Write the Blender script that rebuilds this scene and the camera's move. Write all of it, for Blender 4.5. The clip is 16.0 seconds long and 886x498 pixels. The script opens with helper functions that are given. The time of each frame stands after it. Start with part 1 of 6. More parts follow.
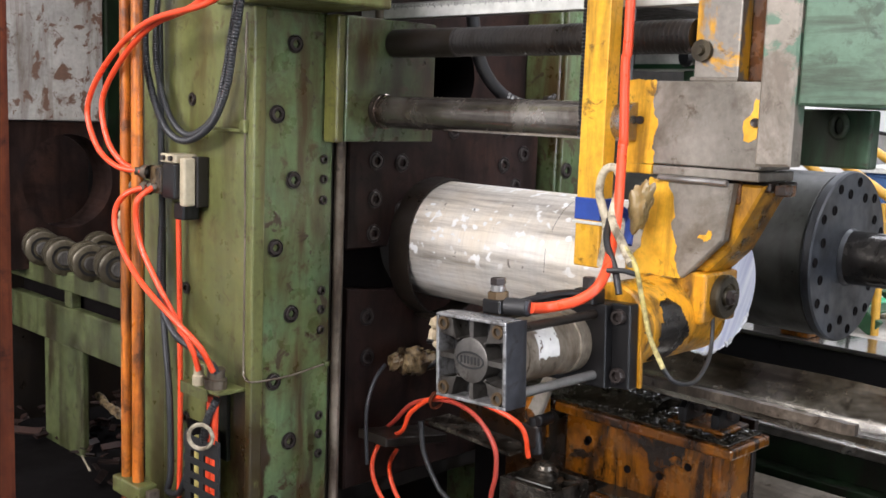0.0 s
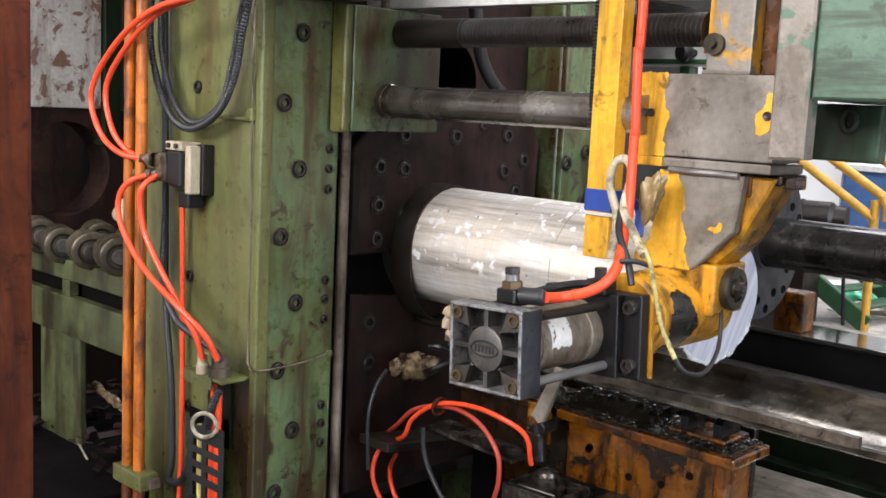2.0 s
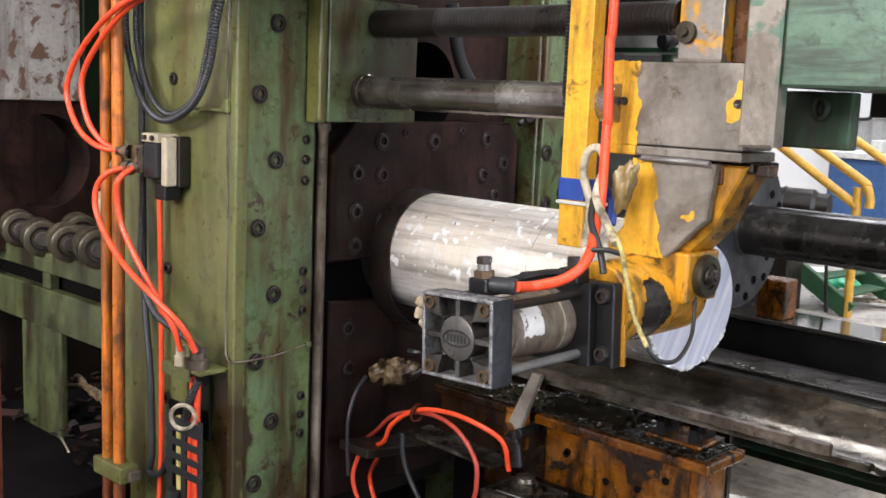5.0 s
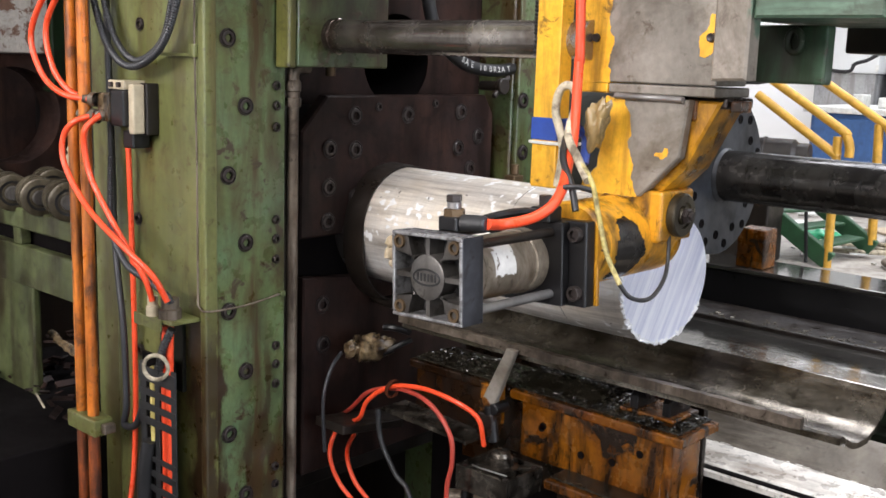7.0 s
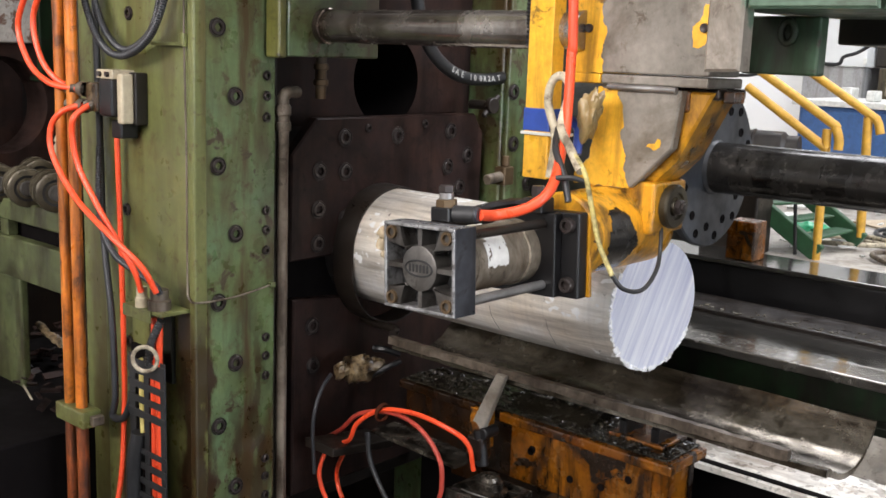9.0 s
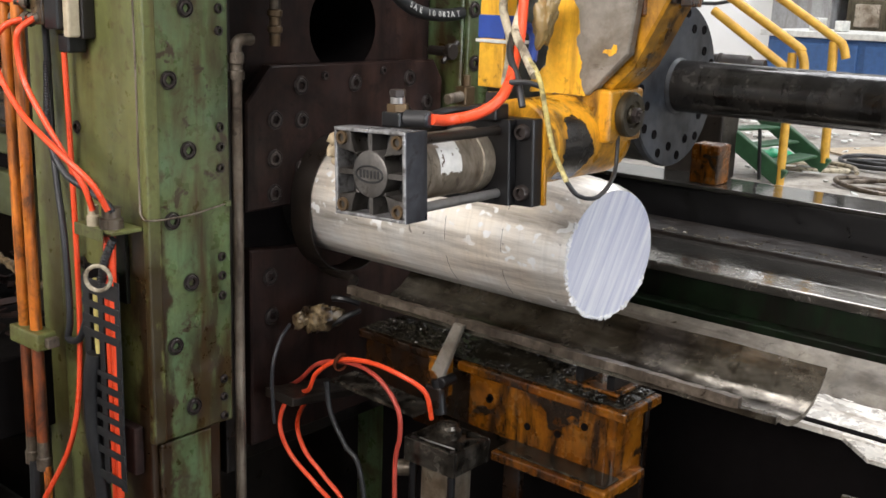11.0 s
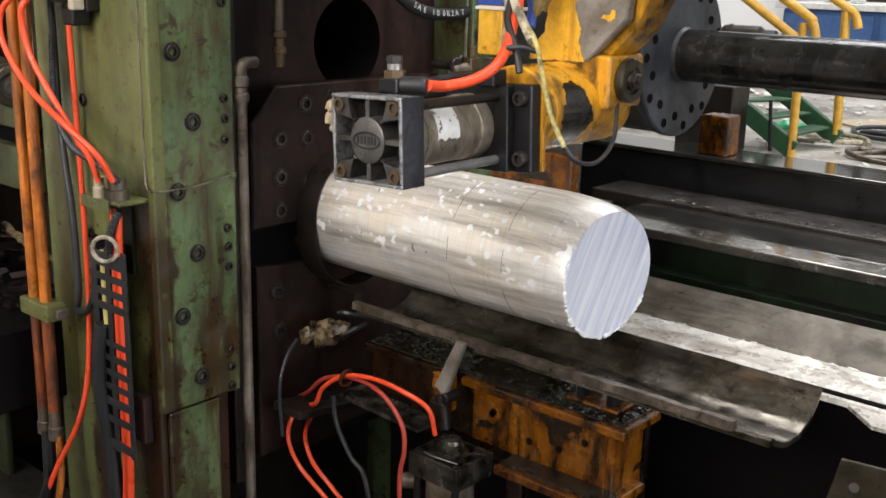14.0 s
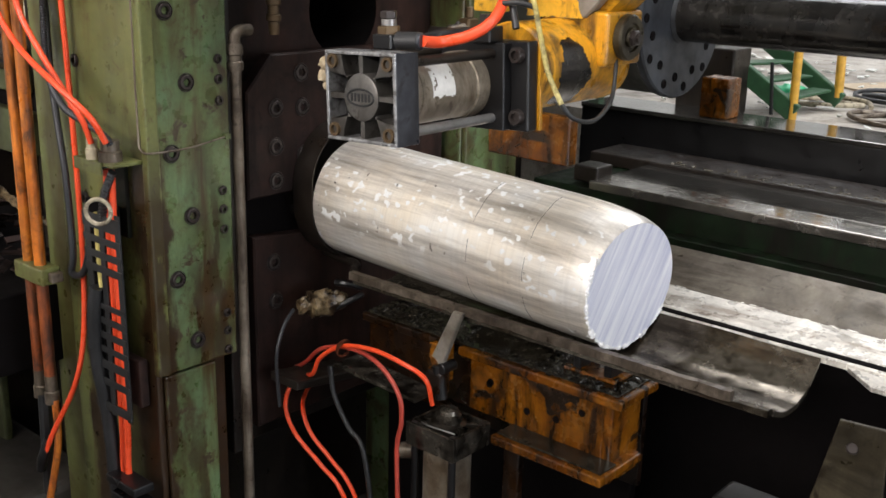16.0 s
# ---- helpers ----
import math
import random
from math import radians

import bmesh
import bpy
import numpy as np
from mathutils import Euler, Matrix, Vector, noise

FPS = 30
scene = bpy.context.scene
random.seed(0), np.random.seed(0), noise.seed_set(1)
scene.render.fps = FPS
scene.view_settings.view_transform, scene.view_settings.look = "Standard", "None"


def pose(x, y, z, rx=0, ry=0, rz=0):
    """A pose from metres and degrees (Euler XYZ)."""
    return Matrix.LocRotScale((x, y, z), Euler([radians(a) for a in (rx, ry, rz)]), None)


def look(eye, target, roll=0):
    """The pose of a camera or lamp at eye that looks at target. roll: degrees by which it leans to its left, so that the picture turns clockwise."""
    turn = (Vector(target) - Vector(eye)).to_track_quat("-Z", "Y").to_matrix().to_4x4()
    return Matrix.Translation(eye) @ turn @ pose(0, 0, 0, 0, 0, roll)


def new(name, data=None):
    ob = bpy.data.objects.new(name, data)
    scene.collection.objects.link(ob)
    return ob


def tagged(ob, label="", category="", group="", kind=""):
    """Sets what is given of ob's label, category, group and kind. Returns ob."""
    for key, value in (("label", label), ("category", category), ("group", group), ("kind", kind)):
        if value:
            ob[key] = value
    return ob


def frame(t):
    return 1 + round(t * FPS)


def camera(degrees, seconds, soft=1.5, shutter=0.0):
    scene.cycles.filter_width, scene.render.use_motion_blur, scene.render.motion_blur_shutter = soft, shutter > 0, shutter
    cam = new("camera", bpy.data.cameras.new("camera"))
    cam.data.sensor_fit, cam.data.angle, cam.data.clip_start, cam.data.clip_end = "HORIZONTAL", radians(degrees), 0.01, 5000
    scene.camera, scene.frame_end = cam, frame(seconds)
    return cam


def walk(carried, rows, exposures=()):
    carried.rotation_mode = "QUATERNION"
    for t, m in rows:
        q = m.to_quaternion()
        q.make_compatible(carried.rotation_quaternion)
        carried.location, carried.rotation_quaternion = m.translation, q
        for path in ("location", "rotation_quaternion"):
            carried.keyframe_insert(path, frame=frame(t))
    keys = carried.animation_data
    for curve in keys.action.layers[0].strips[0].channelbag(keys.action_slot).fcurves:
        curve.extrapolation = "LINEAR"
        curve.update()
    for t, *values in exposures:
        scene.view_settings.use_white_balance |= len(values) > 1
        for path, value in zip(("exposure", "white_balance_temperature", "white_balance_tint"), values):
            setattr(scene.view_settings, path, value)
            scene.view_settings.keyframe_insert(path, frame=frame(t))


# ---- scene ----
cam = camera(46.0, 16.0, 1.6)
PATH = [
    (0, (-0.165, 0.108, 1.53), (-1.555, 1.521, 1.262), 2.1),
    (0.5, (-0.176, 0.092, 1.533), (-1.566, 1.506, 1.268), 2.4),
    (1, (-0.181, 0.084, 1.525), (-1.566, 1.504, 1.265), 2.6),
    (1.5, (-0.186, 0.078, 1.523), (-1.559, 1.507, 1.258), 2.7),
    (2, (-0.189, 0.079, 1.523), (-1.551, 1.518, 1.246), 2.8),
    (2.5, (-0.191, 0.08, 1.526), (-1.552, 1.519, 1.247), 2.7),
    (3, (-0.194, 0.077, 1.528), (-1.56, 1.513, 1.254), 2.8),
    (3.5, (-0.191, 0.081, 1.525), (-1.557, 1.516, 1.251), 2.9),
    (4, (-0.183, 0.085, 1.525), (-1.542, 1.525, 1.245), 2.8),
    (6.3, (-0.167, 0.107, 1.51), (-1.511, 1.556, 1.201), 2.2),
    (6.5, (-0.168, 0.109, 1.505), (-1.51, 1.559, 1.191), 2.2),
    (7, (-0.166, 0.116, 1.493), (-1.487, 1.575, 1.134), 1.9),
    (7.5, (-0.167, 0.116, 1.494), (-1.468, 1.589, 1.124), 2.0),
    (8, (-0.17, 0.115, 1.493), (-1.474, 1.586, 1.124), 1.9),
    (8.5, (-0.17, 0.116, 1.493), (-1.476, 1.585, 1.124), 2.0),
    (9, (-0.173, 0.117, 1.49), (-1.474, 1.589, 1.118), 2.1),
    (9.5, (-0.172, 0.124, 1.479), (-1.442, 1.617, 1.077), 2.4),
    (10, (-0.166, 0.132, 1.468), (-1.402, 1.642, 1.031), 2.4),
    (10.2, (-0.169, 0.134, 1.462), (-1.404, 1.64, 1.01), 2.3),
    (12.5, (-0.143, 0.146, 1.446), (-1.4, 1.622, 0.954), 1.7),
    (13, (-0.144, 0.148, 1.443), (-1.4, 1.622, 0.941), 1.6),
    (13.5, (-0.142, 0.145, 1.438), (-1.399, 1.615, 0.927), 1.5),
    (14, (-0.139, 0.146, 1.439), (-1.401, 1.608, 0.92), 1.5),
    (14.5, (-0.134, 0.149, 1.432), (-1.401, 1.605, 0.908), 1.4),
    (15, (-0.145, 0.15, 1.427), (-1.409, 1.601, 0.882), 1.4),
    (15.5, (-0.154, 0.152, 1.423), (-1.41, 1.6, 0.852), 1.4),
    (16, (-0.142, 0.158, 1.426), (-1.393, 1.608, 0.849), 1.4),
]
walk(cam, [(t, look(eye, target, roll)) for t, eye, target, roll in PATH], [(0.0, 0.36, 6250, 16), (4.0, 0.36, 6250, 16), (8.5, 0.34, 6400, 15), (10.2, 0.27, 6500, 14), (12.5, 0.14, 6550, 13), (16.0, 0.10, 6550, 13)])

# ---- light: works hall daylight from roof lights, a wide door, an added south lamp ----
world = bpy.data.worlds.new("hall_daylight")
scene.world = world
world.use_nodes = True
wn = world.node_tree.nodes
sky = wn.new("ShaderNodeTexSky")
sky.sky_type, sky.sun_disc = 'NISHITA', False
sky.sun_elevation, sky.sun_rotation = radians(50), radians(60)
wn["Background"].inputs[1].default_value = 0.1
world.node_tree.links.new(sky.outputs[0], wn["Background"].inputs[0])


def area_lamp(name, eye, target, sx, sy, watts, color):
    d = bpy.data.lights.new(name, 'AREA')
    d.shape, d.size, d.size_y, d.energy, d.color = 'RECTANGLE', sx, sy, watts, color
    ob = new(name, d)
    ob.matrix_world = look(eye, target)
    return ob


area_lamp("roof_light", (-0.2, -1.2, 5.85), (-0.9, 0.6, 1.2), 1.6, 5.0, 170, (1.0, 0.97, 0.92))
area_lamp("roof_light", (2.6, 1.6, 5.85), (-0.9, 1.2, 1.0), 1.6, 5.0, 310, (0.95, 0.98, 1.0))
area_lamp("roof_light", (-1.6, 5.2, 5.85), (-1.6, 5.0, 1.0), 3.0, 3.0, 260, (0.95, 0.98, 1.0))
# added lamp in an unseen south opening, brightens the camera-side faces
area_lamp("added_south_light", (-0.6, -4.85, 3.6), (-1.2, 1.1, 1.5), 5.0, 1.8, 475, (1.0, 0.96, 0.90))
area_lamp("door_daylight", (6.4, 1.4, 2.0), (-0.9, 1.4, 1.1), 3.6, 3.2, 235, (0.86, 0.93, 1.0))

# ---- materials ----


def nodes_of(name):
    m = bpy.data.materials.new(name)
    m.use_nodes = True
    nt = m.node_tree
    return m, nt, nt.nodes["Principled BSDF"]


def ramp(nt, src, stops):
    r = nt.nodes.new("ShaderNodeValToRGB")
    el = r.color_ramp.elements
    while len(el) < len(stops):
        el.new(0.5)
    for e, (p, c) in zip(el, stops):
        e.position = p
        e.color = (*c, 1) if len(c) == 3 else c
    nt.links.new(src, r.inputs[0])
    return r.outputs[0]


def noise_tex(nt, scale, detail=6, rough=0.6, stretch=(1, 1, 1), dist=0.0):
    tc = nt.nodes.new("ShaderNodeTexCoord")
    mp = nt.nodes.new("ShaderNodeMapping")
    mp.inputs["Scale"].default_value = stretch
    n = nt.nodes.new("ShaderNodeTexNoise")
    n.inputs["Scale"].default_value, n.inputs["Detail"].default_value = scale, detail
    n.inputs["Roughness"].default_value, n.inputs["Distortion"].default_value = rough, dist
    nt.links.new(tc.outputs["Object"], mp.inputs[0])
    nt.links.new(mp.outputs[0], n.inputs["Vector"])
    return n.outputs[0]


def mixc(nt, fac, a, b, mode='MIX'):
    m = nt.nodes.new("ShaderNodeMix")
    m.data_type, m.blend_type = 'RGBA', mode
    for sock, v in ((m.inputs[0], fac), (m.inputs[6], a), (m.inputs[7], b)):
        if isinstance(v, (int, float)):
            sock.default_value = v
        elif isinstance(v, tuple):
            sock.default_value = (*v, 1)
        else:
            nt.links.new(v, sock)
    return m.outputs[2]


def bump(nt, bsdf, src, strength, dist):
    b = nt.nodes.new("ShaderNodeBump")
    b.inputs["Strength"].default_value, b.inputs["Distance"].default_value = strength, dist
    nt.links.new(src, b.inputs["Height"])
    nt.links.new(b.outputs[0], bsdf.inputs["Normal"])


def worn(name, base, alt, grime=(0.02, 0.014, 0.008), amount=0.5, rough=0.5, metal=0.0, scale=14, streak=(9, 9, 1.2),
         chip=None, chip_at=0.62, bumpy=0.25, chip_metal=0.7, chip_scale=9):
    """Paint or metal with two tones, running grime, and chips down to another surface."""
    m, nt, b = nodes_of(name)
    tone = ramp(nt, noise_tex(nt, scale), [(0.35, (0, 0, 0)), (0.68, (1, 1, 1))])
    col = mixc(nt, tone, base, alt)
    fine = ramp(nt, noise_tex(nt, 120, 4), [(0.3, (0.72, 0.72, 0.72)), (0.7, (1.12, 1.12, 1.12))])
    col = mixc(nt, 0.6, col, fine, 'MULTIPLY')
    run = ramp(nt, noise_tex(nt, 2.6, 8, 0.65, streak, 0.4), [(0.51 - 0.05 * amount, (0, 0, 0)), (0.66 - 0.04 * amount, (0.95, 0.95, 0.95))])
    blot = ramp(nt, noise_tex(nt, 5.5, 10, 0.7, dist=1.0), [(0.57 - 0.04 * amount, (0, 0, 0)), (0.66 - 0.03 * amount, (1, 1, 1))])
    rust = mixc(nt, mixc(nt, 0.75, run, blot, 'LIGHTEN'), col, grime)
    col = mixc(nt, min(1.0, 0.5 + 0.5 * amount), col, rust)
    speck = ramp(nt, noise_tex(nt, 38, 9, 0.72, dist=0.5), [(0.60 - 0.05 * amount, (0, 0, 0)), (0.66, (0.8, 0.8, 0.8))])
    col = mixc(nt, speck, col, grime)
    soot = ramp(nt, noise_tex(nt, 2.2, 7, 0.62, (1.6, 1.6, 0.7), 0.8), [(0.40, (1 - 0.55 * amount, 1 - 0.60 * amount, 1 - 0.66 * amount)), (0.58, (1.15, 1.12, 1.08))])
    col = mixc(nt, 1.0, col, soot, 'MULTIPLY')
    rv = ramp(nt, noise_tex(nt, 30, 5), [(0.3, (max(0.05, rough - 0.15),) * 3), (0.7, (min(1, rough + 0.18),) * 3)])
    if chip:
        mask = ramp(nt, noise_tex(nt, chip_scale, 9, 0.62, dist=0.6), [(chip_at, (0, 0, 0)), (chip_at + 0.035, (1, 1, 1))])
        cc = mixc(nt, 0.7, chip, fine, 'MULTIPLY')
        col = mixc(nt, mask, col, cc)
        if chip_metal:
            mm = nt.nodes.new("ShaderNodeMath")
            mm.operation = 'MULTIPLY'
            mm.inputs[1].default_value = chip_metal
            nt.links.new(mask, mm.inputs[0])
            nt.links.new(mm.outputs[0], b.inputs["Metallic"])
        bump(nt, b, mixc(nt, 0.5, rv, mask), bumpy, 0.0015)
    else:
        b.inputs["Metallic"].default_value = metal
        bump(nt, b, mixc(nt, 0.5, rv, noise_tex(nt, 60, 8)), bumpy, 0.0012)
    nt.links.new(col, b.inputs["Base Color"])
    nt.links.new(rv, b.inputs["Roughness"])
    return m


def plain(name, base, rough=0.5, metal=0.0, vary=0.35, scale=40, coat=0.0):
    m, nt, b = nodes_of(name)
    f = ramp(nt, noise_tex(nt, scale, 5), [(0.25, (1 - vary,) * 3), (0.75, (1 + 0.4 * vary,) * 3)])
    nt.links.new(mixc(nt, 1.0, base, f, 'MULTIPLY'), b.inputs["Base Color"])
    rv = ramp(nt, noise_tex(nt, scale * 0.6, 5), [(0.3, (max(0.04, rough - 0.12),) * 3), (0.7, (min(1, rough + 0.12),) * 3)])
    nt.links.new(rv, b.inputs["Roughness"])
    b.inputs["Metallic"].default_value, b.inputs["Coat Weight"].default_value = metal, coat
    bump(nt, b, noise_tex(nt, scale * 3, 4), 0.12, 0.0008)
    return m


GREEN = worn("green_press_paint", (0.121, 0.139, 0.046), (0.154, 0.166, 0.058), (0.062, 0.040, 0.013), 0.6, 0.38, scale=7, streak=(6, 6, 0.8),
             chip=(0.07, 0.055, 0.035), chip_at=0.66, chip_metal=0.0, chip_scale=16)
GREEN_PLATE = worn("green_oily_plate", (0.100, 0.128, 0.045), (0.108, 0.178, 0.088), (0.052, 0.027, 0.009), 1.0, 0.34, scale=9, streak=(7, 7, 1.1),
                   chip=(0.05, 0.032, 0.016), chip_at=0.60, chip_metal=0.0, chip_scale=24)
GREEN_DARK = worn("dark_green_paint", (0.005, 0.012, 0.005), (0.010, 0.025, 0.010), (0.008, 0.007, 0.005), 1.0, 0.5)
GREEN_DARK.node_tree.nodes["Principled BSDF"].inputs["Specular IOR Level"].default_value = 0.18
# grimy table paint, its base also darkened for the shade around it
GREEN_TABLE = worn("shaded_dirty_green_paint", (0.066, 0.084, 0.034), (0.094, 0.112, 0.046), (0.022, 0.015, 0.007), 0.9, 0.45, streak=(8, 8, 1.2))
GREEN_MID = worn("mid_green_paint", (0.044, 0.112, 0.060), (0.060, 0.140, 0.076), (0.032, 0.026, 0.014), 0.7, 0.4, streak=(9, 9, 1.5), chip=(0.035, 0.025, 0.014), chip_at=0.63, chip_metal=0.0, chip_scale=22)
PIT_FLOOR = worn("oil_soaked_floor", (0.05, 0.045, 0.04), (0.07, 0.064, 0.056), (0.02, 0.016, 0.012), 0.6, 0.5, streak=(3, 3, 3))
OLIVE = worn("olive_paint", (0.13, 0.135, 0.03), (0.17, 0.17, 0.045), (0.03, 0.024, 0.01), 0.5, 0.4)
MINT = worn("mint_beam_paint", (0.075, 0.140, 0.095), (0.100, 0.175, 0.124), (0.035, 0.05, 0.032), 0.8, 0.42, streak=(3, 9, 22),
            chip=(0.05, 0.085, 0.055), chip_at=0.60, chip_metal=0.0, chip_scale=20)
MINT_WORN = worn("mint_paint_rubbed_to_steel", (0.22, 0.20, 0.17), (0.31, 0.275, 0.24), (0.09, 0.07, 0.05), 0.7, 0.5,
                 chip=(0.11, 0.18, 0.125), chip_at=0.57, chip_metal=0.0, chip_scale=12)
GREY_PANEL = worn("peeling_grey_panel", (0.50, 0.49, 0.47), (0.42, 0.41, 0.39), (0.12, 0.07, 0.04), 0.45, 0.6,
                  chip=(0.16, 0.09, 0.06), chip_at=0.545, chip_metal=0.0, chip_scale=26)
YELLOW = worn("yellow_machine_paint", (0.70, 0.36, 0.018), (0.76, 0.43, 0.03), (0.07, 0.035, 0.008), 0.3, 0.4,
              chip=(0.06, 0.035, 0.015), chip_at=0.68, chip_metal=0.0, chip_scale=22)
YELLOW_DRIP = worn("drip_stained_yellow_paint", (0.64, 0.29, 0.012), (0.70, 0.36, 0.020), (0.040, 0.018, 0.006), 0.9, 0.34, streak=(13, 13, 1.6),
                   chip=(0.035, 0.018, 0.008), chip_at=0.62, chip_metal=0.0, chip_scale=26)
YELLOW_RUBBED = worn("yellow_paint_rubbed_to_steel", (0.62, 0.30, 0.015), (0.68, 0.36, 0.025), (0.07, 0.035, 0.008), 0.3, 0.42,
                     chip=(0.26, 0.24, 0.21), chip_at=0.5, chip_metal=0.6, chip_scale=7)
YELLOW_OILY = worn("oily_yellow_paint", (0.13, 0.038, 0.003), (0.32, 0.120, 0.008), (0.012, 0.006, 0.003), 1.0, 0.24, scale=8, streak=(12, 12, 2.2),
                   chip=(0.016, 0.009, 0.005), chip_at=0.60, chip_metal=0.0, chip_scale=12)
RUBBED = worn("bare_rubbed_steel", (0.21, 0.195, 0.17), (0.30, 0.28, 0.25), (0.09, 0.07, 0.045), 0.5, 0.45, metal=0.35, streak=(4, 4, 4))
RUST = worn("rusty_post", (0.072, 0.017, 0.008), (0.10, 0.028, 0.012), (0.022, 0.008, 0.006), 0.8, 0.9, streak=(8, 8, 1))
RUST.node_tree.nodes["Principled BSDF"].inputs["Specular IOR Level"].default_value = 0.12
DARK_STEEL = worn("oily_dark_steel", (0.012, 0.009, 0.007), (0.022, 0.016, 0.012), (0.006, 0.0045, 0.0035), 0.6, 0.4, metal=0.1, bumpy=0.4)
PLATE = worn("browned_tool_steel", (0.021, 0.0135, 0.0128), (0.042, 0.0215, 0.0165), (0.010, 0.006, 0.0052), 0.8, 0.5, metal=0.0, bumpy=0.3)
PLATE.node_tree.nodes["Principled BSDF"].inputs["Specular IOR Level"].default_value = 0.15
BLACK = plain("black_greasy_iron", (0.007, 0.0065, 0.007), 0.38, 0.15)
# near-black base stands in for shade in recesses, holes and below the trough
SHADE_BLACK = plain("recess_shade_black", (0.004, 0.003, 0.003), 0.9)
SHADE_BLACK.node_tree.nodes["Principled BSDF"].inputs["Specular IOR Level"].default_value = 0.08
BOLT = plain("black_oxide_bolt", (0.042, 0.033, 0.030), 0.36, 0.4)
STEEL = plain("dull_steel", (0.32, 0.31, 0.30), 0.4, 0.8)
ROLLER = worn("oily_roller_steel", (0.065, 0.055, 0.035), (0.12, 0.105, 0.07), (0.02, 0.015, 0.008), 0.8, 0.38, metal=0.4)
ROD = worn("polished_oily_rod", (0.22, 0.20, 0.185), (0.46, 0.43, 0.40), (0.07, 0.04, 0.025), 0.55, 0.16, metal=0.85, scale=9, streak=(9, 1.2, 1.2), bumpy=0.04)
WET_PLATE = plain("wet_black_slide_plate", (0.15, 0.14, 0.125), 0.02, 0.8, 0.6, 14)
# oily yellow paint with the shade of its places put into the colour
YELLOW_OILY_SHADED = worn("oily_shaded_yellow_paint", (0.008, 0.004, 0.002), (0.030, 0.011, 0.002), (0.005, 0.003, 0.002), 0.9, 0.28, streak=(14, 14, 2.2))
WET_SHELF = worn("wet_greasy_sheet", (0.03, 0.026, 0.022), (0.26, 0.24, 0.21), (0.010, 0.008, 0.006), 0.8, 0.2, metal=0.7, scale=45, bumpy=0.8)
WET_GREASE = worn("wet_swarf_grease", (0.014, 0.011, 0.007), (0.055, 0.050, 0.038), (0.008, 0.006, 0.004), 0.6, 0.14, metal=0.2, scale=60, bumpy=1.0)
DARKPIPE = worn("dark_ram_pipe", (0.035, 0.035, 0.035), (0.075, 0.07, 0.065), (0.012, 0.010, 0.009), 0.5, 0.17, metal=0.6, bumpy=0.08)
FLANGE = worn("blue_grey_flange", (0.028, 0.033, 0.042), (0.052, 0.058, 0.069), (0.015, 0.015, 0.017), 0.8, 0.45, metal=0.3, streak=(4, 4, 3))
RAM = worn("grey_ram_body", (0.026, 0.029, 0.027), (0.045, 0.046, 0.042), (0.012, 0.011, 0.009), 0.6, 0.42, metal=0.2)
TROUGH = worn("scraped_oily_trough_steel", (0.060, 0.048, 0.032), (0.36, 0.335, 0.285), (0.020, 0.013, 0.007), 0.9, 0.18, metal=0.75, scale=7, streak=(1.2, 9, 9), bumpy=0.22)
TROUGH_EDGE = worn("cut_trough_edge", (0.07, 0.055, 0.042), (0.15, 0.125, 0.10), (0.022, 0.015, 0.010), 0.7, 0.4, metal=0.3, scale=60, bumpy=0.8)
WING = worn("dull_chute_wing", (0.10, 0.085, 0.064), (0.22, 0.195, 0.155), (0.04, 0.026, 0.014), 0.7, 0.42, metal=0.4, streak=(1.5, 8, 8))
# pale base stands in for daylight reflected by the scraped steel
CHUTE = worn("reflection_bright_chute_steel", (0.58, 0.555, 0.51), (0.84, 0.82, 0.77), (0.14, 0.09, 0.05), 0.45, 0.30, metal=0.35, streak=(1.5, 8, 8), bumpy=0.2)
RAIL = worn("worn_rail_steel", (0.22, 0.21, 0.195), (0.32, 0.305, 0.28), (0.08, 0.07, 0.05), 0.45, 0.16, metal=0.8, streak=(1, 6, 6), bumpy=0.1)
RED_HOSE = plain("orange_red_hose", (0.80, 0.075, 0.022), 0.34, 0.0, 0.12, 60)
RED_DULL = plain("dull_red_hose", (0.42, 0.05, 0.03), 0.45, 0.0, 0.35, 60)
ORANGE_RUSTY = worn("rusty_orange_paint", (0.22, 0.05, 0.012), (0.36, 0.085, 0.016), (0.025, 0.012, 0.007), 0.9, 0.5, streak=(14, 14, 2))
ORANGE = worn("orange_pipe_paint", (0.60, 0.15, 0.015), (0.68, 0.22, 0.02), (0.03, 0.014, 0.007), 0.8, 0.42, streak=(14, 14, 1.4))
CABLE = plain("grey_conduit", (0.026, 0.027, 0.030), 0.42)
RUBBER = plain("black_rubber_hose", (0.018, 0.018, 0.019), 0.45)
BLUE_TAPE = plain("blue_tape", (0.02, 0.06, 0.30), 0.45)
WHITE = plain("white_plastic", (0.62, 0.62, 0.58), 0.5)
CREAM = worn("dirty_cream_rag", (0.46, 0.38, 0.25), (0.62, 0.56, 0.44), (0.20, 0.11, 0.02), 0.6, 0.7)
OILCAKE = worn("oil_caked_casting", (0.07, 0.042, 0.020), (0.28, 0.215, 0.125), (0.012, 0.007, 0.004), 1.0, 0.28, scale=55, streak=(20, 20, 20), bumpy=0.6)
SLEEVE = worn("dirty_glass_sleeve", (0.42, 0.38, 0.28), (0.52, 0.47, 0.36), (0.06, 0.04, 0.025), 0.7, 0.75, scale=60, streak=(20, 20, 20))
SLEEVE_YELLOW = worn("yellowed_sleeve", (0.40, 0.33, 0.09), (0.48, 0.42, 0.20), (0.06, 0.05, 0.02), 0.8, 0.7, scale=60, streak=(20, 20, 20))
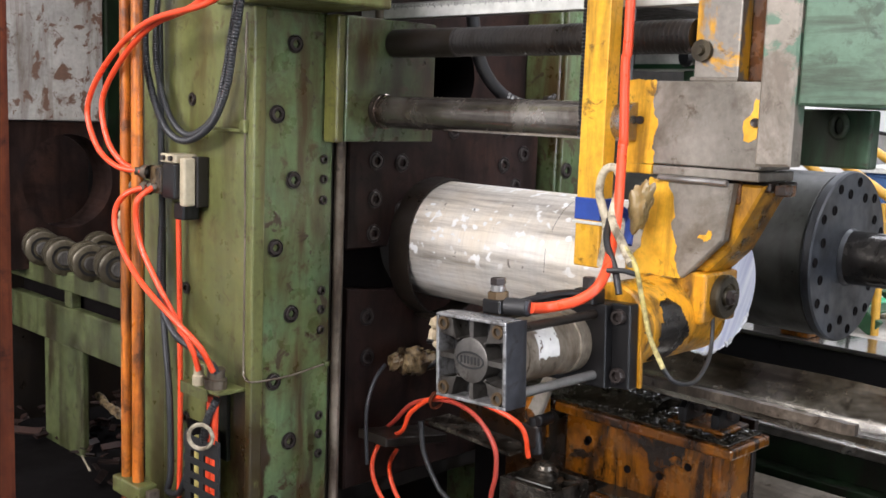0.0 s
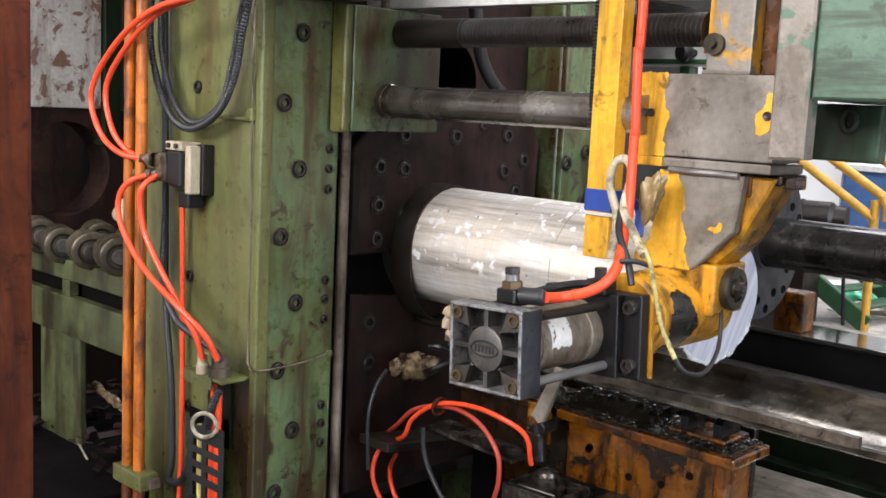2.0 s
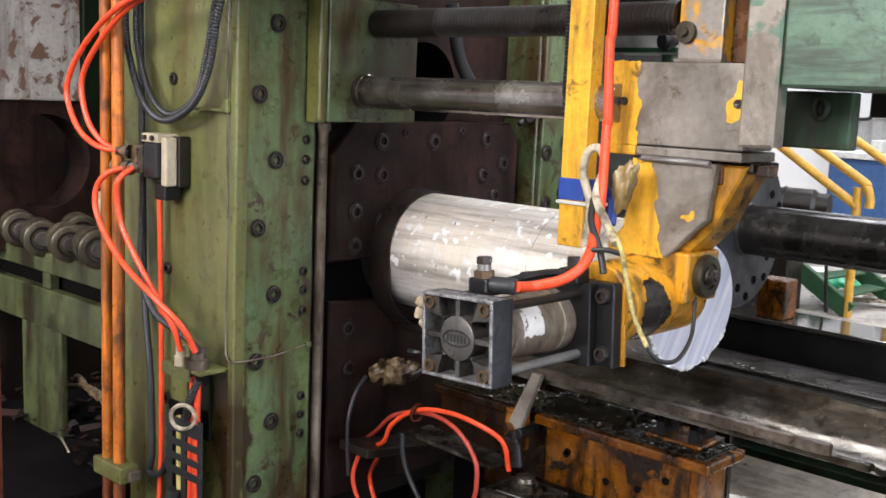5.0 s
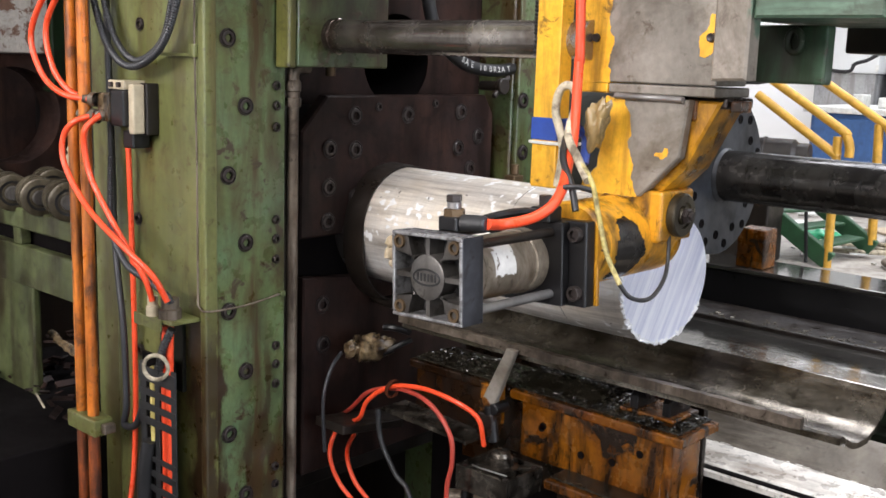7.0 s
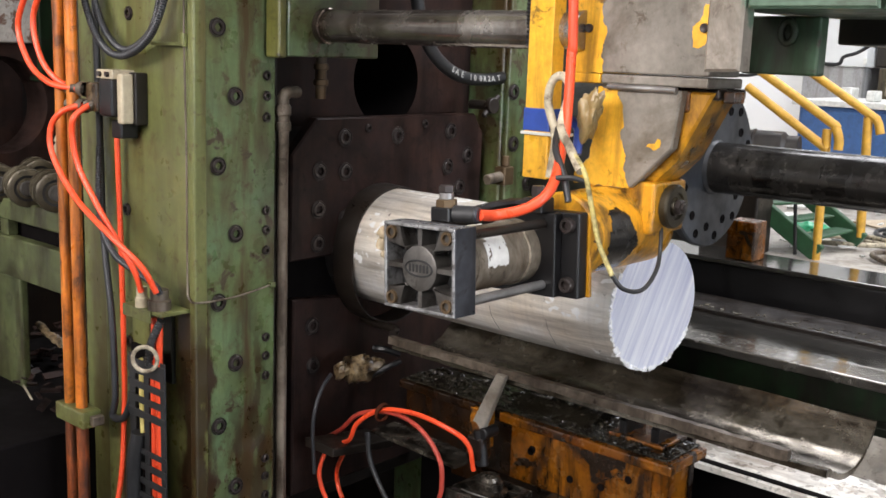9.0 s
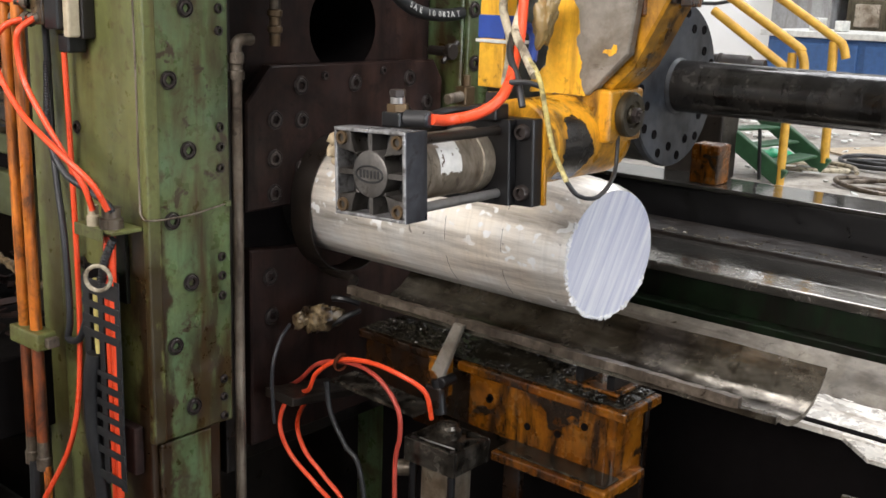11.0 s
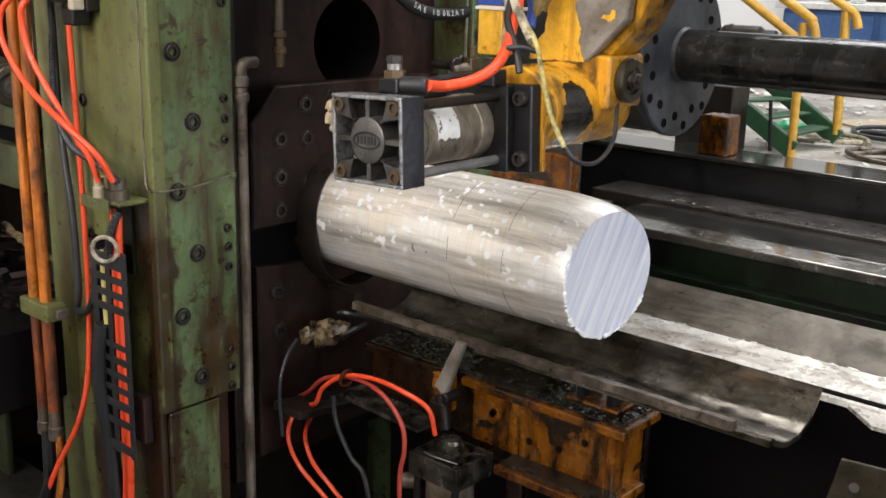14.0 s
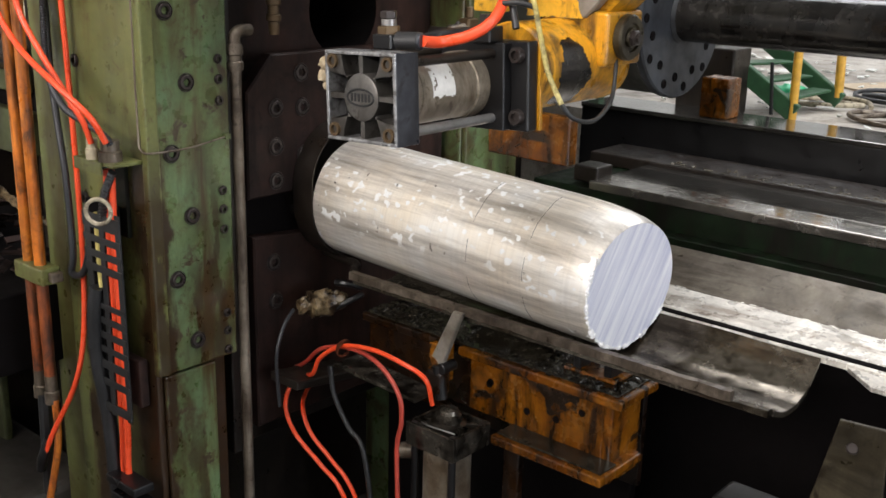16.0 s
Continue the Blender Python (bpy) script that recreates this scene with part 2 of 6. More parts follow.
KHAKI = worn("khaki_plastic", (0.19, 0.135, 0.05), (0.27, 0.20, 0.09), (0.07, 0.045, 0.02), 0.6, 0.4)
BRASS = plain("tarnished_brass", (0.13, 0.085, 0.045), 0.45, 0.6)
ALU_CAST = worn("cast_aluminium", (0.085, 0.083, 0.082), (0.15, 0.145, 0.14), (0.03, 0.025, 0.02), 0.8, 0.42, metal=0.4, scale=40)
ALU_EDGE = worn("bare_aluminium_edge", (0.28, 0.285, 0.30), (0.52, 0.53, 0.55), (0.06, 0.055, 0.05), 0.5, 0.34, metal=0.6, scale=50, streak=(25, 25, 25))
CAP_SIDE = worn("blue_grey_cap_side", (0.026, 0.028, 0.036), (0.05, 0.053, 0.064), (0.012, 0.011, 0.011), 0.5, 0.4, metal=0.3, scale=40)
CAP_DARK = plain("dark_cap_pocket", (0.012, 0.012, 0.012), 0.6)
BARREL = worn("stained_barrel", (0.24, 0.205, 0.16), (0.38, 0.34, 0.285), (0.08, 0.05, 0.025), 0.85, 0.4, metal=0.3, streak=(3, 8, 3))
PALE_SHEET = plain("white_sheet_paint", (0.84, 0.84, 0.83), 0.5, 0.0, 0.06, 3)
LABEL = plain("torn_label_paper", (0.68, 0.66, 0.62), 0.7)
BEIGE = plain("beige_valve_body", (0.46, 0.39, 0.27), 0.5)
PALE_YELLOW = plain("pale_yellow_tube", (0.62, 0.52, 0.16), 0.45)
ZINC = worn("zinc_pipe", (0.13, 0.105, 0.08), (0.24, 0.205, 0.165), (0.035, 0.022, 0.014), 0.8, 0.45, metal=0.5, streak=(14, 14, 2))
CONCRETE = worn("littered_concrete", (0.34, 0.32, 0.29), (0.44, 0.42, 0.38), (0.14, 0.12, 0.10), 0.6, 0.6, streak=(4, 4, 4))
HALLWALL = plain("hall_wall", (0.62, 0.63, 0.62), 0.8, 0.0, 0.12, 3)
ROOF = worn("roof_sheet", (0.30, 0.31, 0.32), (0.36, 0.37, 0.38), (0.18, 0.17, 0.16), 0.4, 0.7)
BLUE = plain("blue_cabinet_paint", (0.035, 0.10, 0.26), 0.45)
RAIL_YELLOW = plain("yellow_handrail_paint", (0.62, 0.34, 0.04), 0.45)
STAIR_GREEN = plain("green_stair_paint", (0.025, 0.085, 0.035), 0.5)
GREEN_BAG = plain("green_plastic_bag", (0.02, 0.32, 0.14), 0.35)
CARD = plain("brown_cardboard", (0.45, 0.36, 0.25), 0.8)


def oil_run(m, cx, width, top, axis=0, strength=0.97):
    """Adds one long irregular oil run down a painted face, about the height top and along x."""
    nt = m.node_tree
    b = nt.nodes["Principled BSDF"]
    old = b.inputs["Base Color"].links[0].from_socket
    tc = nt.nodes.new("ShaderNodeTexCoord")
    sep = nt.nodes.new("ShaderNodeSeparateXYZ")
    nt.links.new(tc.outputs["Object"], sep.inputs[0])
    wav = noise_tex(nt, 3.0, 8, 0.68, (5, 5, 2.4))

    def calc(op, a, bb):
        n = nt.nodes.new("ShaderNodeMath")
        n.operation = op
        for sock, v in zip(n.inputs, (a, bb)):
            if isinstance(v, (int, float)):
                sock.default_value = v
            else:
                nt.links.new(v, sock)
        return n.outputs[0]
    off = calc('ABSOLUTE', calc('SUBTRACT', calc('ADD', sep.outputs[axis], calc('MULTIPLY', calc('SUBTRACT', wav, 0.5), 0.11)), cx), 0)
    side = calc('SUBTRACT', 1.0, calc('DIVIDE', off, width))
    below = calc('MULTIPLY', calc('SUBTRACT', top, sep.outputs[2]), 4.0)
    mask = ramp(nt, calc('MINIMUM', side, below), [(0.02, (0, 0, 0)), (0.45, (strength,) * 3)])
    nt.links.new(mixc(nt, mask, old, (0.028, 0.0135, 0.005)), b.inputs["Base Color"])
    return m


def billet_skin():
    m, nt, b = nodes_of("cast_aluminium_billet")
    grain = noise_tex(nt, 3.2, 9, 0.68, (0.7, 9, 9))
    col = ramp(nt, grain, [(0.33, (0.27, 0.245, 0.215)), (0.5, (0.66, 0.63, 0.585)), (0.62, (0.92, 0.90, 0.86))])
    warm = ramp(nt, noise_tex(nt, 7, 5), [(0.4, (1, 1, 1)), (0.75, (1.0, 0.90, 0.76))])
    col = mixc(nt, 1.0, col, warm, 'MULTIPLY')
    # white scuffs where rollers touched, in loose rows
    spot = ramp(nt, noise_tex(nt, 78, 1, 0.3, (0.9, 1.1, 1.1)), [(0.625, (0, 0, 0)), (0.665, (0.88, 0.88, 0.88))])
    where = ramp(nt, noise_tex(nt, 5.2, 4, 0.6, (0.5, 2.0, 2.0)), [(0.46, (0, 0, 0)), (0.52, (1, 1, 1))])
    scuff = mixc(nt, 1.0, spot, where, 'MULTIPLY')
    col = mixc(nt, scuff, col, (0.93, 0.93, 0.92))
    # fine turning marks round the skin and a few dark pits
    turn_marks = ramp(nt, noise_tex(nt, 6, 6, 0.7, (30, 0.4, 0.4)), [(0.36, (0.74, 0.73, 0.72)), (0.52, (1, 1, 1))])
    col = mixc(nt, 0.28, col, turn_marks, 'MULTIPLY')
    pits = ramp(nt, noise_tex(nt, 75, 3, 0.5), [(0.71, (0, 0, 0)), (0.75, (0.8, 0.8, 0.8))])
    col = mixc(nt, pits, col, (0.12, 0.10, 0.08))
    nt.links.new(col, b.inputs["Base Color"])
    mm = ramp(nt, scuff, [(0.0, (0.42, 0.42, 0.42)), (1.0, (0.0, 0.0, 0.0))])
    nt.links.new(mm, b.inputs["Metallic"])
    nt.links.new(ramp(nt, grain, [(0.3, (0.52,) * 3), (0.7, (0.36,) * 3)]), b.inputs["Roughness"])
    bump(nt, b, grain, 0.25, 0.002)
    return m


def saw_face():
    m, nt, b = nodes_of("freshly_sawn_aluminium")
    s = noise_tex(nt, 9, 7, 0.7, (1, 9, 0.35))
    mp = [n for n in nt.nodes if n.bl_idname == "ShaderNodeMapping"][0]
    mp.vector_type = 'TEXTURE'
    mp.inputs["Scale"].default_value = (1, 1 / 9, 1 / 0.35)
    mp.inputs["Rotation"].default_value = (radians(-26), 0, 0)
    col = ramp(nt, s, [(0.32, (0.52, 0.54, 0.70)), (0.66, (0.93, 0.94, 0.99))])
    nt.links.new(col, b.inputs["Base Color"])
    b.inputs["Metallic"].default_value = 0.25
    nt.links.new(ramp(nt, s, [(0.3, (0.5,) * 3), (0.7, (0.36,) * 3)]), b.inputs["Roughness"])
    bump(nt, b, s, 0.3, 0.001)
    return m


BILLET, SAWN = billet_skin(), saw_face()
BURR = plain("bright_aluminium_burr", (0.92, 0.92, 0.93), 0.35, 0.2)

# ---- mesh helpers ----


def root(name, label, category, group="", kind="", at=(0, 0, 0)):
    ob = new(name)
    ob.empty_display_size = 0.05
    ob.location = at
    return tagged(ob, label, category, group, kind)


def part(name, bm, material, parent=None, label=""):
    me = bpy.data.meshes.new(name)
    bmesh.ops.recalc_face_normals(bm, faces=bm.faces)
    bm.to_mesh(me)
    bm.free()
    me.materials.append(material)
    ob = new(name, me)
    if parent is not None:
        ob.parent = parent
    return tagged(ob, label)


def shade(ob, angle=40):
    me = ob.data
    me.polygons.foreach_set("use_smooth", [True] * len(me.polygons))
    me.set_sharp_from_angle(angle=radians(angle))
    return ob


def box(x0, x1, y0, y1, z0, z1, bev=0.002, bm=None):
    own = bm or bmesh.new()
    made = bmesh.ops.create_cube(own, size=1.0, matrix=Matrix.Translation(((x0 + x1) / 2, (y0 + y1) / 2, (z0 + z1) / 2))
                                 @ Matrix.Diagonal((abs(x1 - x0), abs(y1 - y0), abs(z1 - z0), 1)))
    if bev:
        edges = list({e for v in made["verts"] for e in v.link_edges})
        bmesh.ops.bevel(own, geom=edges, offset=bev, segments=2, affect='EDGES', profile=0.5)
    return own


def turn_to(axis):
    return Vector(axis).normalized().to_track_quat('Z', 'Y').to_matrix().to_4x4()


def lathe(profile, at, axis, seg=24, bm=None):
    """Profile of (radius, height along the axis), from one end to the other."""
    own = bm or bmesh.new()
    m = Matrix.Translation(at) @ turn_to(axis)
    rings = []
    for r, hgt in profile:
        if r < 1e-6:
            rings.append([own.verts.new(m @ Vector((0, 0, hgt)))])
        else:
            rings.append([own.verts.new(m @ Vector((r * math.cos(2 * math.pi * k / seg), r * math.sin(2 * math.pi * k / seg), hgt))) for k in range(seg)])
    for a, b in zip(rings, rings[1:]):
        for k in range(seg):
            n = (k + 1) % seg
            if len(a) == 1 and len(b) == 1:
                continue
            if len(a) == 1:
                own.faces.new((a[0], b[k], b[n]))
            elif len(b) == 1:
                own.faces.new((a[k], a[n], b[0]))
            else:
                own.faces.new((a[k], a[n], b[n], b[k]))
    return own


def rod_bm(p0, p1, r, seg=24, bev=0.0015, bm=None):
    p0, p1 = Vector(p0), Vector(p1)
    ln = (p1 - p0).length
    return lathe([(0, 0), (r - bev, 0), (r, bev), (r, ln - bev), (r - bev, ln), (0, ln)], p0, p1 - p0, seg, bm)


def smooth_path(pts, steps=8):
    pts = [Vector(p) for p in pts]
    ext = [2 * pts[0] - pts[1]] + pts + [2 * pts[-1] - pts[-2]]
    out = []
    for i in range(1, len(ext) - 2):
        a, b, c, d = ext[i - 1:i + 3]
        for k in range(steps):
            t = k / steps
            out.append(0.5 * ((2 * b) + (c - a) * t + (2 * a - 5 * b + 4 * c - d) * t * t + (3 * b - a - 3 * c + d) * t ** 3))
    return out + [pts[-1]]


def tube(pts, r, seg=12, steps=8, ribs=0.0, bm=None):
    """A hose through the points; ribs: depth of the rings of a corrugated hose."""
    own = bm or bmesh.new()
    path = smooth_path(pts, steps) if steps > 1 else [Vector(p) for p in pts]
    if ribs:
        fine, acc = [path[0]], 0.0
        for a, b in zip(path, path[1:]):
            n = max(1, int((b - a).length / (r * 0.35)))
            fine += [a.lerp(b, (k + 1) / n) for k in range(n)]
        path = fine
    side = None
    rings = []
    for i, p in enumerate(path):
        t = (path[min(i + 1, len(path) - 1)] - path[max(i - 1, 0)]).normalized()
        if side is None:
            side = t.orthogonal().normalized()
        side = (side - t * side.dot(t)).normalized()
        up = t.cross(side)
        rr = r - (ribs if ribs and i % 2 else 0)
        rings.append([own.verts.new(p + rr * (math.cos(2 * math.pi * k / seg) * side + math.sin(2 * math.pi * k / seg) * up)) for k in range(seg)])
    for a, b in zip(rings, rings[1:]):
        for k in range(seg):
            n = (k + 1) % seg
            own.faces.new((a[k], a[n], b[n], b[k]))
    own.faces.new(rings[0][::-1])
    own.faces.new(rings[-1])
    return own


def prism(pts, axis, a, b, bev=0.0015, bm=None):
    """A flat outline drawn out along an axis from a to b; the outline's pairs are the two other axes in order."""
    own = bm or bmesh.new()

    def place(p, q):
        return {'x': (q, p[0], p[1]), 'y': (p[0], q, p[1]), 'z': (p[0], p[1], q)}[axis]
    lo = [own.verts.new(place(p, a)) for p in pts]
    hi = [own.verts.new(place(p, b)) for p in pts]
    faces = [own.faces.new(lo), own.faces.new(hi[::-1])]
    n = len(pts)
    for k in range(n):
        faces.append(own.faces.new((lo[k], lo[(k + 1) % n], hi[(k + 1) % n], hi[k])))
    if bev:
        bmesh.ops.bevel(own, geom=list({e for f in faces[:2] for e in f.edges}), offset=bev, segments=1, affect='EDGES')
    return own


def bolt_mesh(name, r, axis=(1, 0, 0), deep=0.006):
    """Socket-head screw sunk in its counterbore, with a hexagon socket."""
    bm = bmesh.new()
    lathe([(r * 1.22, 0.0004), (r * 1.2, 0.0016), (r * 1.08, 0.0016), (r * 1.04, -0.002), (r * 0.98, -0.002), (r * 0.95, 0.0022), (r * 0.86, 0.0032),
           (r * 0.56, 0.0032)], (0, 0, 0), axis, 20, bm)
    lathe([(r * 0.56, 0.0032), (r * 0.53, -deep), (0, -deep)], (0, 0, 0), axis, 6, bm)
    me = bpy.data.meshes.new(name)
    bmesh.ops.recalc_face_normals(bm, faces=bm.faces)
    bm.to_mesh(me)
    bm.free()
    me.materials.append(BOLT)
    return me


def put(name, me, at, parent, label=""):
    ob = new(name, me)
    ob.location = at
    ob.parent = parent
    return tagged(ob, label)


BOLT_BIG = bolt_mesh("bolt", 0.0115)
BOLT_MID = bolt_mesh("bolt", 0.0128)
BOLT_SMALL = bolt_mesh("bolt", 0.0062)
BOLT_FRONT = bolt_mesh("bolt", 0.0085, (0, -1, 0))


def jag(pts, amp=0.0030, step=0.0016):
    """An outline with a ragged, flaked border."""
    out = []
    for k, (a, b) in enumerate(zip(pts, pts[1:] + pts[:1])):
        n = max(1, int(math.hypot(b[0] - a[0], b[1] - a[1]) / step))
        for i in range(n):
            f = i / n
            x, z = a[0] + (b[0] - a[0]) * f, a[1] + (b[1] - a[1]) * f
            fade = min(1.0, 4 * f * (1 - f) + 0.15)
            out.append(tuple(c + fade * (amp * noise.noise((x * 110, z * 110, j)) + 0.5 * amp * noise.noise((x * 420, z * 420, j + 5))) for j, c in ((0, x), (9, z))))
    return out


# ---- hall: floor, walls, roof ----
XW, XE, YS, YN, ROOF_Z = -6.0, 6.5, -5.0, 8.0, 6.0
tagged(part("ground", box(-60, 60, -60, 60, -0.2, 0.0, 0), PIT_FLOOR), "oil-stained concrete hall floor around the press pit", "floor", kind="structure")
tagged(part("wall_west", box(XW - 0.2, XW, YS, YN, 0, ROOF_Z, 0), HALLWALL), "grey sheet wall of the works hall", "wall", kind="structure")
bm = box(XW - 0.2, XE + 0.2, YS - 0.2, YS, 0, 2.6, 0)
box(XW - 0.2, XE + 0.2, YS - 0.2, YS, 4.6, ROOF_Z, 0, bm)
box(XW - 0.2, -3.2, YS - 0.2, YS, 2.6, 4.6, 0, bm)
box(2.0, XE + 0.2, YS - 0.2, YS, 2.6, 4.6, 0, bm)
tagged(part("wall_south", bm, HALLWALL), "grey hall wall with a long opening added for the south lamp", "wall", kind="structure")
SKYGLOW, gnt, gb_ = nodes_of("bright_sky_outside")
gb_.inputs["Emission Color"].default_value = (0.9, 0.95, 1.0, 1)
gb_.inputs["Emission Strength"].default_value = 7.0
tagged(part("backdrop", box(-4.4, -2.2, YN + 0.5, YN + 0.55, 2.2, 3.0, 0), SKYGLOW), "bright sky outside the small windows", "sky", kind="structure")
bm = box(XW - 0.2, XE + 0.2, YN, YN + 0.2, 0, 2.48, 0)
box(XW - 0.2, XE + 0.2, YN, YN + 0.2, 2.66, ROOF_Z, 0, bm)
for x0, x1 in ((XW - 0.2, -3.98), (-3.84, -3.55), (-3.37, -3.10), (-2.92, -2.62), (-2.48, XE + 0.2)):
    box(x0, x1, YN, YN + 0.2, 2.48, 2.66, 0, bm)
tagged(part("wall_north", bm, HALLWALL), "grey sheet wall of the works hall with small square windows", "wall", kind="structure")
# unseen wall, added to keep the south lamp off the lower parts
tagged(part("wall_light_block", box(-3.5, 2.6, -1.12, -1.0, 0, 1.74, 0), HALLWALL), "unseen low wall added behind the camera to block light", "wall", kind="structure")
bm = box(XE, XE + 0.2, YS, -0.5, 0, ROOF_Z, 0)
box(XE, XE + 0.2, 3.3, YN, 0, ROOF_Z, 0, bm)
box(XE, XE + 0.2, -0.5, 3.3, 3.7, ROOF_Z, 0, bm)
tagged(part("wall_east", bm, HALLWALL), "grey hall wall with a wide open gate", "wall", kind="structure")
bm = box(XW, -1.0, YS, 3.6, ROOF_Z, ROOF_Z + 0.1, 0)
box(0.6, 1.8, YS, YN, ROOF_Z, ROOF_Z + 0.1, 0, bm)
box(3.4, XE, YS, YN, ROOF_Z, ROOF_Z + 0.1, 0, bm)
box(-1.0, 0.6, 1.4, YN, ROOF_Z, ROOF_Z + 0.1, 0, bm)
box(-1.0, 0.6, YS, -3.8, ROOF_Z, ROOF_Z + 0.1, 0, bm)
box(1.8, 3.4, 4.2, YN, ROOF_Z, ROOF_Z + 0.1, 0, bm)
box(1.8, 3.4, YS, -1.0, ROOF_Z, ROOF_Z + 0.1, 0, bm)
box(XW, -3.1, 3.6, YN, ROOF_Z, ROOF_Z + 0.1, 0, bm)
box(-3.1, -1.0, 6.8, YN, ROOF_Z, ROOF_Z + 0.1, 0, bm)
tagged(part("ceiling", bm, ROOF), "grey roof sheeting with open roof lights", "ceiling", kind="structure")

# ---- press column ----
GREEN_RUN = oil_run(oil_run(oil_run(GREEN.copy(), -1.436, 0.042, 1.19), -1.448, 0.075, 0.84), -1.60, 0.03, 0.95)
LOWER_RUN = oil_run(oil_run(GREEN_PLATE.copy(), 1.00, 0.018, 0.9, 1), 1.06, 0.02, 0.72, 1, 0.7)
PLATE_RUN = oil_run(oil_run(oil_run(GREEN_PLATE.copy(), 1.000, 0.020, 1.14, 1), 1.062, 0.013, 0.99, 1, 0.75), 1.100, 0.011, 1.12, 1, 0.75)
EDGE_RUN = oil_run(GREEN.copy(), 0.995, 0.022, 1.15, 1, 0.9)
column = root("press_column", "green-painted steel press column streaked with oil and rust", "press column", at=(0, 0, 0))
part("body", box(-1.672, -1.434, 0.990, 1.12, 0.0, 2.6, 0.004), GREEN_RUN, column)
part("rear_strip", box(-1.76, -1.676, 1.004, 1.11, 0.0, 2.6, 0.004), GREEN, column)
part("face_plate", box(-1.432, -1.42, 0.988, 1.135, 0.768, 1.664, 0.004), PLATE_RUN, column, "oily dark green bolted face plate")
part("edge_strip", box(-1.4335, -1.418, 0.986, 1.008, 0.768, 1.664, 0.003), EDGE_RUN, column)
part("lower_plate", box(-1.432, -1.424, 1.0, 1.094, 0.25, 0.764, 0.003), LOWER_RUN, column)
part("head_plate", box(-1.50, -1.30, 0.972, 1.14, 1.667, 1.90, 0.004), GREEN, column)
for z in (1.615, 1.415, 1.212, 1.012, 0.812):
    put("bolt", BOLT_BIG, (-1.4185, 1.058, z), column)
    if z < 1.6:
        for dzz in (-0.032, 0.0, 0.03):
            put("bolt", BOLT_SMALL, (-1.4185, 1.116, z + dzz), column)
for z in (1.512, 1.315, 1.111, 0.918):
    put("bolt", BOLT_BIG, (-1.4185, 1.027, z), column)
for z in (1.529, 1.232, 1.02):
    ob = put("bolt", BOLT_FRONT, (-1.60 if z < 1.5 else -1.585, 0.989, z), column)
wire = part("wire", tube([(-1.436, 0.984, 1.655), (-1.437, 0.984, 1.49), (-1.434, 0.984, 1.33), (-1.433, 0.983, 1.15), (-1.428, 0.982, 1.122), (-1.415, 0.99, 1.117),
                          (-1.415, 1.05, 1.116), (-1.414, 1.10, 1.122), (-1.415, 1.128, 1.126)], 0.0016, 8, 6), ZINC, column, "thin grey cable tacked along the edge")
shade(wire)
part("wire_clip", box(-1.419, -1.411, 1.120, 1.130, 1.121, 1.129, 0.001), GREEN_PLATE, column)
part("wire_clip", box(-1.444, -1.432, 0.979, 0.987, 1.483, 1.502, 0.002), GREEN, column)
part("wire_arm", box(-1.515, -1.436, 0.979, 0.985, 1.484, 1.489, 0.001), GREEN, column)

guide = root("guide_block", "olive-green guide block bolted to the press column", "guide block")
# body green is darker than the front plate to carry the side's shade
part("body", box(-1.416, -1.385, 1.128, 1.315, 1.474, 1.662, 0.003), GREEN_PLATE, guide)
part("front_plate", box(-1.417, -1.386, 1.112, 1.127, 1.472, 1.662, 0.003), OLIVE, guide, "olive front plate")
shade(part("guide_rod", rod_bm((-1.388, 1.2, 1.521), (-0.91, 1.2, 1.521), 0.0245, 32), ROD, guide, "polished oily steel guide rod"))
shade(part("collar", rod_bm((-1.392, 1.2, 1.521), (-1.372, 1.2, 1.521), 0.027, 32), ROD, guide))

screw = root("adjusting_screw", "black greasy adjusting screw with fine thread", "screw")
prof, xx = [(0, 0), (0.021, 0)], 0.06
prof += [(0.021, 0.06)]
while xx < 0.535:
    prof += [(0.0178, xx + 0.003), (0.0178, xx + 0.004), (0.021, xx + 0.006), (0.021, xx + 0.007)]
    xx += 0.007
prof += [(0.0, xx)]
shade(part("thread", lathe(prof, (-1.384, 1.225, 1.626), (1, 0, 0), 24), DARK_STEEL, screw))
shade(part("plain_shank", rod_bm((-1.384, 1.225, 1.626), (-1.245, 1.225, 1.626), 0.0216, 24), DARK_STEEL, screw))
shade(part("lock_nut", rod_bm((-0.89, 1.225, 1.626), (-0.862, 1.225, 1.626), 0.019, 6), BLACK, screw), 20)
rule = root("scale_bar", "long white measuring rule on a steel bar", "scale")
part("bar", box(-1.495, -0.86, 1.254, 1.27, 1.667, 1.692, 0.002), STEEL, rule)
part("face", box(-1.495, -0.861, 1.250, 1.2535, 1.668, 1.689, 0.0005), WHITE, rule, "off-white graduated face")
bm = bmesh.new()
for k in range(210):
    x = -1.49 + k * 0.003
    box(x, x + 0.0005, 1.2492, 1.2499, 1.6835 if k % 5 else 1.681, 1.6885, 0, bm)
tagged(part("graduation", bm, BLACK, rule), kind="stuff")

# ---- dark press housing behind the shear ----
housing = root("press_housing", "dark oily press housing behind the shear carriage", "press frame")
part("back_wall", box(-1.95, -1.90, 1.10, 3.0, 0.0, 2.6, 0), DARK_STEEL, housing)
part("top_beam", box(-1.90, -1.55, 1.3, 3.0, 1.78, 2.6, 0.004), DARK_STEEL, housing)
far = root("press_column", "far green press column with socket-head screws", "press column")
part("body", box(-1.68, -1.424, 1.685, 1.86, 0.0, 2.6, 0.004), GREEN_PLATE, far)
part("face_plate", box(-1.4235, -1.412, 1.69, 1.855, 0.6, 2.5, 0.003), GREEN_PLATE, far)
